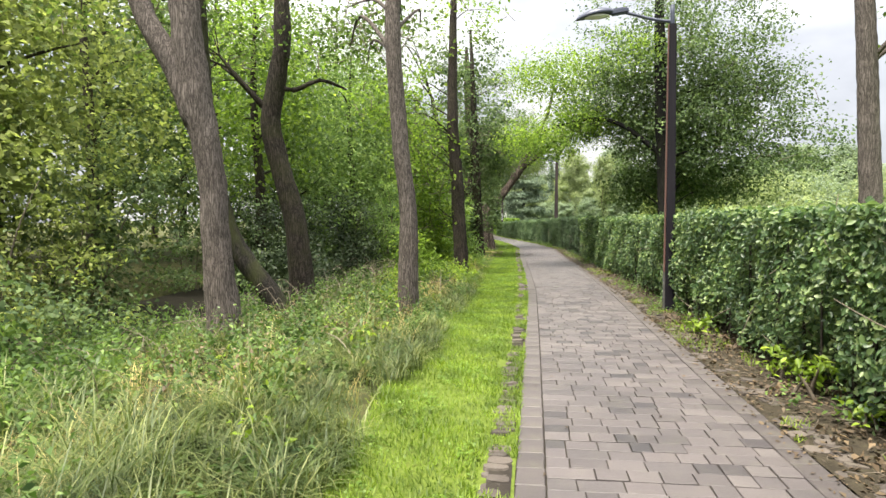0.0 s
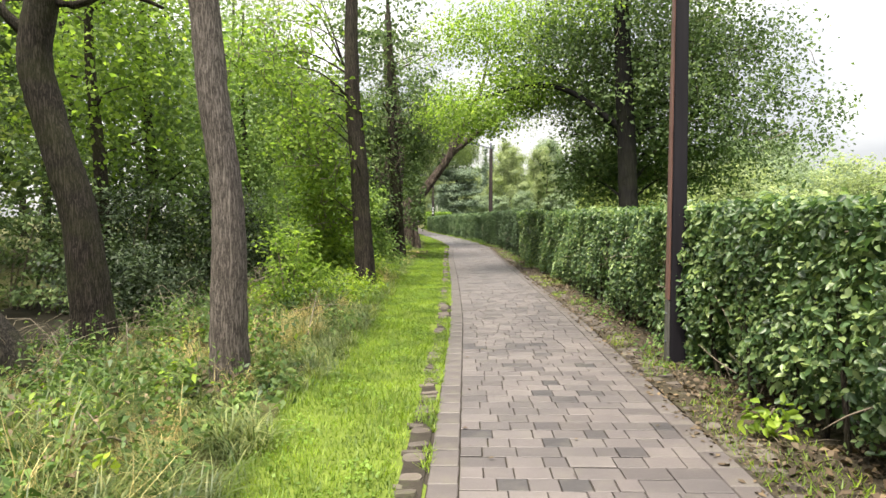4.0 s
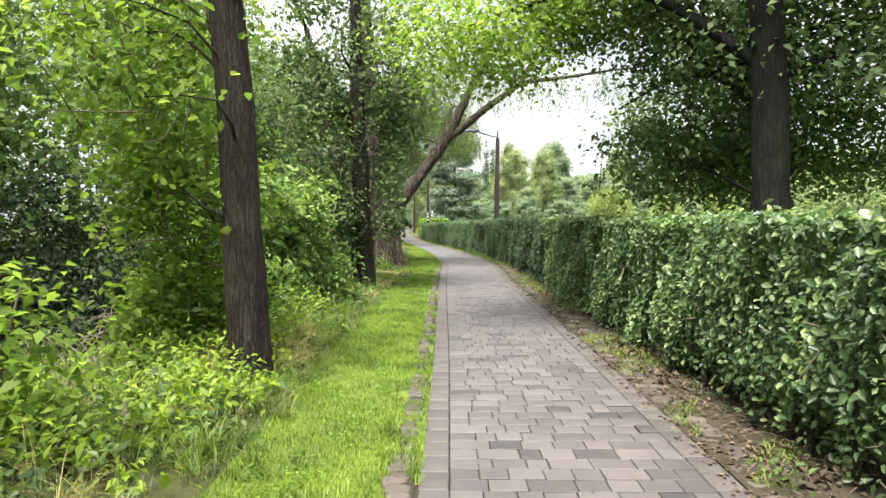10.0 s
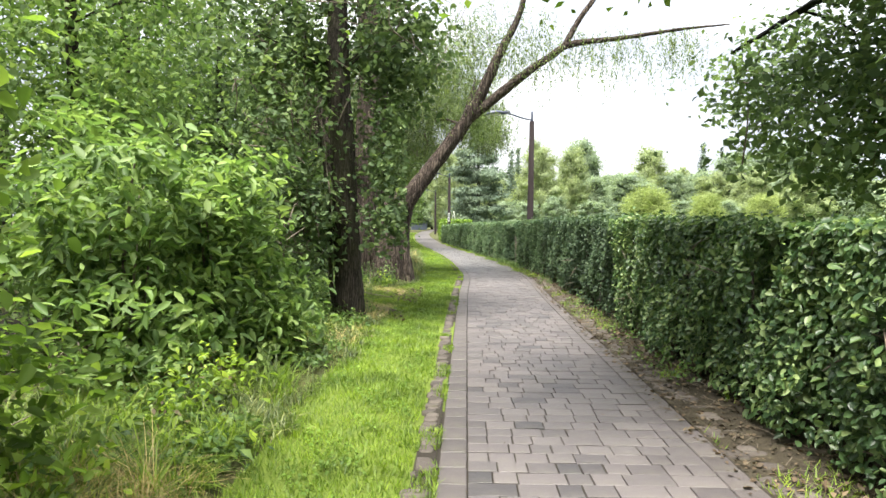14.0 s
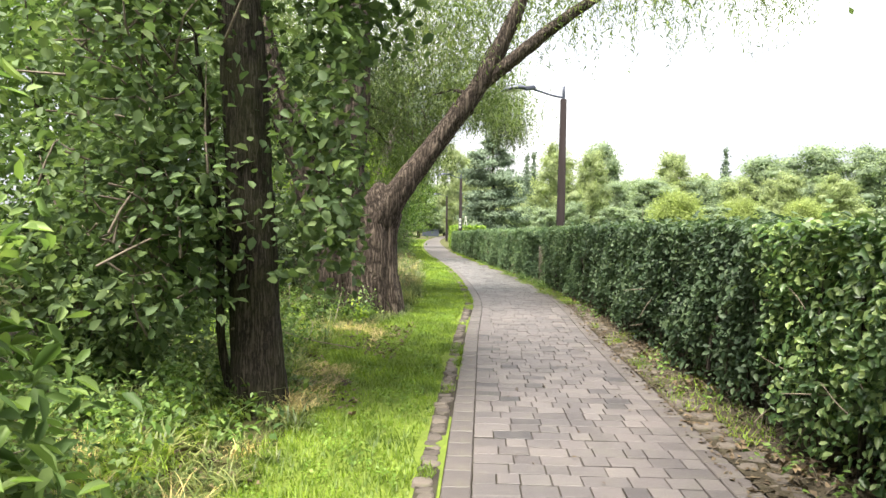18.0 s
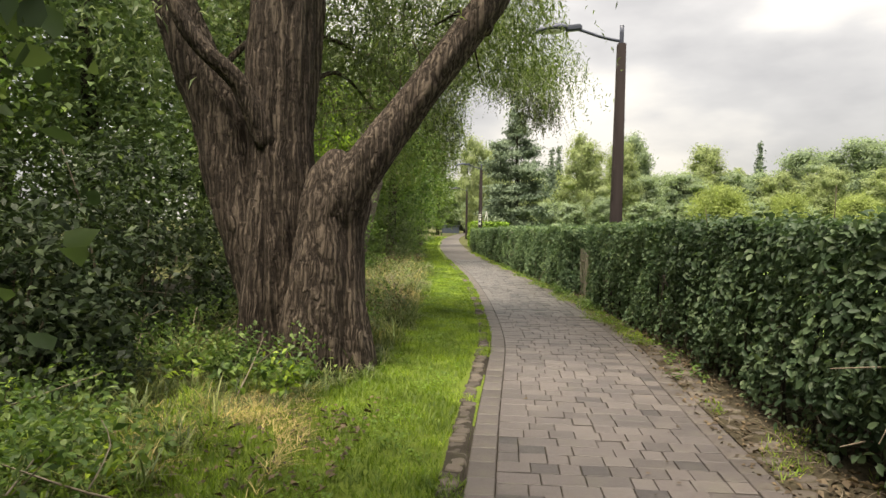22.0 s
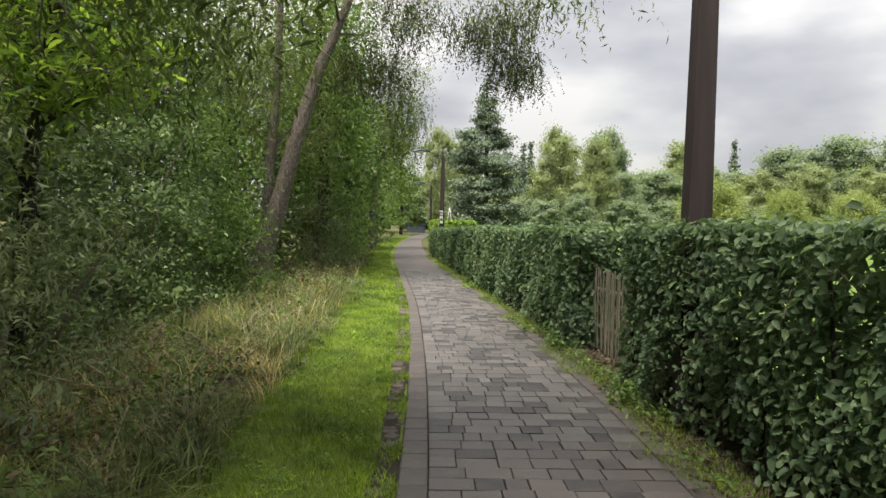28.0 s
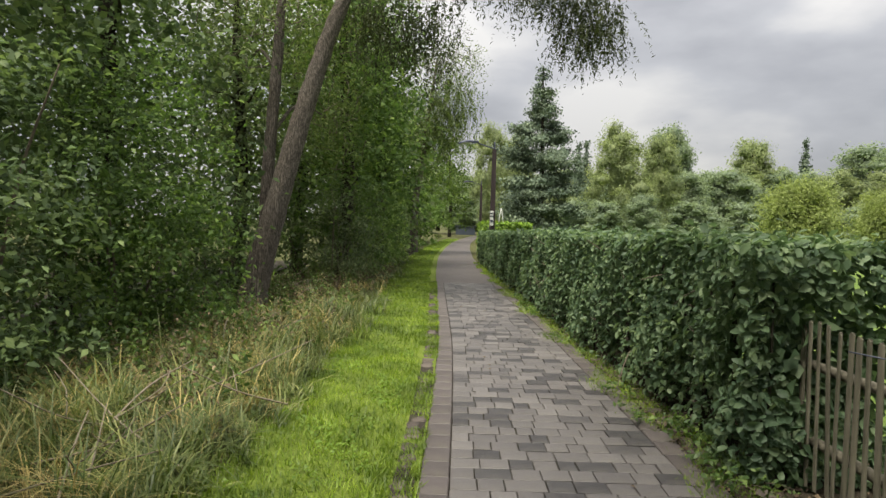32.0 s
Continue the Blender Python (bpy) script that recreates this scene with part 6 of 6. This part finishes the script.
grass_stuff("weeds", herbs(rng, ((15.3, 19.5, -2.5, -1.3, 60, 0.5), (15.0, 22.5, -3.6, -1.5, 330, 0.42), (27.3, 31.6, -3.6, -1.3, 90, 0.35), (8.5, 13, -3.3, -1.9, 50, 0.4), (3, 8, -2.8, -1.6, 30, 0.35)), 0.095, 0.10), M_BRIGHT, "yellow-green herbs with light put into their leaf colour", "weeds")
grass_stuff("weeds", herbs(rng, ((35.5, 41.0, 1.72, 1.98, 90, 0.18), (41, 50, 1.55, 1.72, 60, 0.12)), 0.05, 0.04), M_WEED, "low leafy weeds at the foot of the gate and hedge", "weeds")
grass_stuff("withered_weeds", herbs(rng, ((33, 44, -3.6, -1.35, 260, 0.36), (44, 58, -2.4, -1.1, 160, 0.40), (33, 58, -3.8, -1.8, 240, 0.6), (2, 24, -3.6, -1.8, 260, 0.5)), 0.07, 0.06), M_BROWN, "withered brown weeds hanging over the grass edge", "weeds")
# bare twigs tangled in the hollow
tw = []
for _ in range(620):
    y, u = rng.uniform(4, 34), rng.uniform(-7.2, -3.4)
    x, yy, _a = on_path(y, u)
    z, a, ln = G(x, yy), rng.uniform(0, 6.3), rng.uniform(0.35, 1.1)
    dx, dy = math.cos(a) * ln, math.sin(a) * ln
    tw.append(tube_arrays(rng, [(x, yy, z), (x + dx * 0.4, yy + dy * 0.4, z + ln * rng.uniform(0.3, 0.7)), (x + dx, yy + dy, z + ln * rng.uniform(0.1, 0.7))], [0.006, 0.0045, 0.002], 4, 0.25))
grass_stuff("brushwood", tw, M_DEAD, "tangled bare dead twigs in the dark hollow", "twigs")
# dead sticks lying on the bank
for k in range(74):
    y, u = (rng.uniform(2, 55), rng.uniform(-4.2, -1.5)) if k < 46 else (rng.uniform(34, 43), rng.uniform(-3.8, -1.4))
    if k < 6:
        y, u = (36.6, 37.3, 38.0, 40.2, 19.5, 21.0)[k], (-1.9, -2.3, -1.7, -2.0, -4.4, -4.8)[k]
    x, yy, _a = on_path(y, u)
    z = G(x, yy)
    ln = rng.uniform(0.5, 1.1) if k > 5 else 1.6
    a = rng.uniform(0, 6.3)
    dx, dy = math.cos(a) * ln, math.sin(a) * ln
    stick = thing("fallen_branch", (x, yy, z), "bare grey dead branch lying in the weeds", "branch", "dead branches on the bank")
    v, f = tube_arrays(rng, [(-dx / 2, -dy / 2, 0.08), (0, 0, 0.16 + rng.uniform(0, 0.15)), (dx / 2, dy / 2, 0.22 + rng.uniform(0, 0.3))], [0.008, 0.0065, 0.0035], 6, 0.12, 0.1)
    solid("branch", v, f, M_DEAD, stick)
    v, f = tube_arrays(rng, [(0, 0, 0.2), (dy * 0.2, -dx * 0.2, 0.34), (dy * 0.35 + dx * 0.1, -dx * 0.3, 0.45)], [0.005, 0.004, 0.002], 5, 0.1)
    solid("twig", v, f, M_DEAD, stick)
# moss tufts and small grass between the edging stones and along the hedge foot
sets = []
p, y, u = scatter(rng, 60000, 1.5, 53, -0.28, 0.01)
pat = np.sin(y * 2.9 + u * 9) + np.sin(y * 1.1 + 1.3) + np.sin(y * 6.1)
keep = (pat > np.where(y < 21, -0.45, np.where(y > 34, -0.6, 0.95))) | ((u > -0.05) & (pat > -1.0) & (y < 21))
sets.append(blade_arrays(rng, p[keep], np.where(u[keep] > -0.1, 0.052, 0.038), np.full(keep.sum(), 0.008), 0.6, 0.4, True))
p, y, u = scatter(rng, 60000, 34, 62, 1.35, 2.1)
keep = (u > path_width(y) - 0.10 + 0.10 * np.sin(y * 2.2) + 0.06 * np.sin(y * 5) + rng.normal(0, 0.05, len(y))) & (u < hedge_off(y) + 0.1)
sets.append(blade_arrays(rng, p[keep], np.full(keep.sum(), 0.045), np.full(keep.sum(), 0.009), 0.6, 0.5, True))
p, y, u = scatter(rng, 16000, 1.5, 36, 1.86, 2.45)
keep = np.sin(y * 1.7 + u * 3) + np.sin(y * 0.7 + 1) + np.sin(y * 4.3 - u * 7) > 0.5
sets.append(blade_arrays(rng, p[keep], np.full(keep.sum(), 0.06), np.full(keep.sum(), 0.009), 0.6, 0.5, True))
grass_stuff("edge_grass", sets, M_LAWN, "small grass tufts growing in the joints at the path edge")
# fallen leaves
sets = []
p, y, u = scatter(rng, 20000, 1.5, 60, 1.72, 2.9)
p[:, 2] += 0.02
sets.append(leaf_arrays(rng, p, np.full(len(p), 0.036), 0.6, None, 0, 1.0, spread=0.7))
keep = (np.sin(y * 3.3) + np.sin(y * 1.3 + 2) > 0.2) & (u > 2.05)
sets.append(leaf_arrays(rng, p[keep] + np.array([[0, 0, 0.02]]), np.full(keep.sum(), 0.055), 0.55, None, 0, 0.5, spread=0.5))
p, y, u = scatter(rng, 160, 1.5, 50, 0.1, 1.75)
p[:, 2] += 0.022
sets.append(leaf_arrays(rng, p, np.full(len(p), 0.035), 0.6, None, 0, 2.5))
tw = []
for _ in range(900):
    y, u = rng.uniform(1.5, 45), rng.uniform(1.86, 2.5)
    x, yy, _a = on_path(y, u)
    a, ln = rng.uniform(0, 6.3), rng.uniform(0.06, 0.22)
    tw.append(tube_arrays(rng, [(x, yy, 0.012), (x + math.cos(a) * ln * 0.5, yy + math.sin(a) * ln * 0.5, 0.02 + ln * 0.15), (x + math.cos(a + 0.3) * ln, yy + math.sin(a + 0.3) * ln, 0.014 + ln * rng.uniform(0, 0.3))], [0.003, 0.0025, 0.0015], 4, 0.2))
grass_stuff("twigs", tw, M_TWIG, "thin dry twigs and stems lying on the soil", "twigs")
hp = []
for _ in range(230):
    y = rng.uniform(2.5, 36)
    if np.sin(y * 1.4) + np.sin(y * 0.53 + 1) < 0.1:
        continue
    u = float(hedge_off(y)) + rng.uniform(-0.36, -0.02)
    x, yy, _a = on_path(y, u)
    k = int(rng.integers(6, 13))
    hp.append(leaf_arrays(rng, np.stack([x + rng.normal(0, 0.05, k), yy + rng.normal(0, 0.05, k), np.linspace(0.02, rng.uniform(0.06, 0.22), k)], 1), np.full(k, 0.045), 0.55, None, 0, 0.8, 0.0, True))
grass_stuff("seedlings", hp, M_SHRUB, "small green sprouts at the hedge foot", "weeds")
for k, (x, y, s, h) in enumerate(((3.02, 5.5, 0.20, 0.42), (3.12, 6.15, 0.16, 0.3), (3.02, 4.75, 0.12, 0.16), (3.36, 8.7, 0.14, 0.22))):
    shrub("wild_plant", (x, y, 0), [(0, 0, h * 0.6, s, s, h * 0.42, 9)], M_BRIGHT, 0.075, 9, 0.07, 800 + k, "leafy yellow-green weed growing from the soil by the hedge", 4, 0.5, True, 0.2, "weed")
p, y, u = scatter(rng, 2600, 24.5, 31, -2.6, -0.75)
p[:, 2] += 0.05
sets.append(leaf_arrays(rng, p[np.sin(y * 2.3 + u * 3) + np.sin(y * 0.9) > -0.3], np.full(int((np.sin(y * 2.3 + u * 3) + np.sin(y * 0.9) > -0.3).sum()), 0.05), 0.5, None, 0, 0.9, spread=0.6))
grass_stuff("fallen_leaves", sets, M_LITTER, "brown and pale fallen leaves scattered on soil and paving", "leaves")

# ---------------------------------------------------------------- paving
def paver_mesh(w, d, h, bev, mat, seed):
    """A block of paving with worn edges; its top is at z 0."""
    bm = bmesh.new()
    bmesh.ops.create_cube(bm, size=1)
    rg = np.random.default_rng(seed)
    for v in bm.verts:
        v.co = Vector((v.co.x * w + rg.normal(0, 0.0012), v.co.y * d + rg.normal(0, 0.0012), (v.co.z - 0.5) * h))
    top = [e for e in bm.edges if all(v.co.z > -0.01 for v in e.verts)]
    bmesh.ops.bevel(bm, geom=top, offset=bev, segments=1, affect="EDGES")
    bmesh.ops.delete(bm, geom=[f for f in bm.faces if f.normal.z < -0.9], context="FACES")
    me = bpy.data.meshes.new("paver")
    bm.to_mesh(me); bm.free()
    me.materials.append(mat)
    return me


def lay(root, name, meshes, spots, parts_where, mat):
    """spots: (mesh key, x, y, z, yaw, tip, tilt, widening). Those in the stretch become parts, the rest one joined part."""
    rest_v, rest_f, k = [], [], 0
    count = 0
    for key, x, y, z, yaw, tip, tilt, wide in spots:
        me = meshes[key]
        m = pose(x, y, z, tip, tilt, yaw) @ Matrix.Diagonal((wide, 1, 1, 1))
        if parts_where[0] <= y < parts_where[1] and count < 300:
            ob = new(name, me)
            ob.parent, ob.matrix_basis = root, m
            count += 1
        else:
            co = np.empty(len(me.vertices) * 3, np.float32); me.vertices.foreach_get("co", co)
            co = co.reshape(-1, 3) @ np.array(m.to_3x3()).T + np.array(m.translation)
            rest_v.append(co); rest_f += [tuple(i + k for i in p.vertices) for p in me.polygons]; k += len(co)
    if rest_v:
        me = bpy.data.meshes.new(name + "_field")
        me.from_pydata(np.concatenate(rest_v).tolist(), [], rest_f)
        me.materials.append(mat)
        ob = new(name + "_field", me)
        ob.parent = root
        tagged(ob, kind="stuff")


def pave():
    rng = np.random.default_rng(61)
    D = 0.170
    widths = (0.138, 0.175, 0.212, 0.268)
    M_MIXED = stone_material("mixed_concrete_paver", [(0.0, (0.036, 0.034, 0.037)), (0.28, (0.047, 0.045, 0.048)), (0.34, (0.082, 0.077, 0.079)), (0.8, (0.100, 0.094, 0.095)), (1.0, (0.126, 0.119, 0.119))], 0.50, 0.06)
    meshes = {i: paver_mesh(w - 0.007, D - 0.007, 0.08, 0.003, M_PAVER, i) for i, w in enumerate(widths)}
    root = tagged(new("paved_path"), "brown-grey concrete block footpath laid in uneven rows", "footpath", "", "structure")
    spots = []
    y = -6.1
    while y < 53:
        W = float(path_width(y)) - 0.36
        u, row = 0.18, []
        small = 0.86 if y >= 36.5 else 1.0
        while W - (u - 0.18) > 0.10:
            left = W - (u - 0.18)
            i = int(rng.choice(4, p=(0.2, 0.3, 0.3, 0.2)))
            if widths[i] * small > left + 0.05:
                i = 0
            row.append((i, u + widths[i] * small / 2)); u += widths[i] * small
        stretch = W / (u - 0.18)
        for i, uc in row:
            x, yy, a = on_path(np.array(y + rng.normal(0, 0.003)), 0.18 + (uc - 0.18) * stretch)
            spots.append((i, float(x), float(yy), rng.normal(0, 0.0018), -math.degrees(float(a)) + rng.normal(0, 0.35), rng.normal(0, 0.4), rng.normal(0, 0.4), stretch))
        y += D
    lay(root, "paver", meshes, [q for q in spots if q[2] < 36.5], (16.0, 22.0), M_PAVER)
    mixed = {i: paver_mesh(w * 0.86 - 0.007, D - 0.007, 0.08, 0.003, M_MIXED, i) for i, w in enumerate(widths)}
    late = tagged(new("paved_path"), "footpath of light and dark grey concrete blocks", "footpath", "", "structure")
    lay(late, "paver", mixed, [q for q in spots if q[2] >= 36.5], (36.5, 42.0), M_MIXED)
    for side, where in (("left", (4, 60)), ("right", (4, 60))):
        er = tagged(new("edging_course"), "straight course of pale edging blocks along the path", "edging", "", "structure")
        em = {0: paver_mesh(0.170, 0.256, 0.08, 0.006, M_EDGE, 9)}
        es, y = [], -6.1
        while y < 53:
            u = 0.091 if side == "left" else float(path_width(y)) - 0.091
            x, yy, a = on_path(np.array(y), u)
            es.append((0, float(x), float(yy), 0.003 + rng.normal(0, 0.0015), -math.degrees(float(a)) + rng.normal(0, 0.4), rng.normal(0, 0.4), rng.normal(0, 0.4), 1.0))
            y += 0.262
        lay(er, "edging_block", em, es, where, M_EDGE)
    # rough cobbles beside the edging
    cm = {}
    for i in range(6):
        bm = bmesh.new()
        bmesh.ops.create_icosphere(bm, subdivisions=2, radius=0.5)
        rg = np.random.default_rng(80 + i)
        sx, sy = rg.uniform(0.12, 0.15), rg.uniform(0.085, 0.115)
        for v in bm.verts:
            c = v.co.normalized()
            c = Vector([math.copysign(abs(t) ** 0.55, t) for t in c])
            v.co = Vector((c.x * sx * 0.55, c.y * sy * 0.55, min(c.z, 0.5) * 0.06)) + Vector(rg.normal(0, 0.0022, 3))
        for f in bm.faces:
            f.smooth = True
        me = bpy.data.meshes.new("cobble"); bm.to_mesh(me); bm.free(); me.materials.append(M_COBBLE)
        cm[i] = me
    for side, u0, n in (("left", -0.10, 2), ("right", 0.09, 2)):
        cr = tagged(new("cobble_edging"), "rough old cobbles half buried beside the edging", "cobbles", "", "structure")
        cs, y = [], 1.4
        while y < 53:
            for k in (0, 1) if side == "right" else (0,):
                if rng.uniform() > (0.55 if side == "right" else 0.7 if y < 20 or y > 34 else 0.98):
                    continue
                base = u0 - rng.uniform(0, 0.02) + (0.0 if y < 20 else 0.018) if side == "left" else float(path_width(y)) + u0 + rng.uniform(0, 0.03) + 0.12 * k - 0.02
                x, yy, a = on_path(np.array(y + 0.05 * k), base + rng.normal(0, 0.012))
                cs.append((int(rng.integers(6)), float(x), float(yy), -0.027 + rng.normal(0, 0.005), -math.degrees(float(a)) + rng.normal(0, 6), rng.normal(0, 4), rng.normal(0, 4), 1.0 if y < 20 or side == "right" else 0.78))
            y += rng.uniform(0.092, 0.118)
        lay(cr, "cobble", cm, cs, (12, 60), M_COBBLE)


pave()
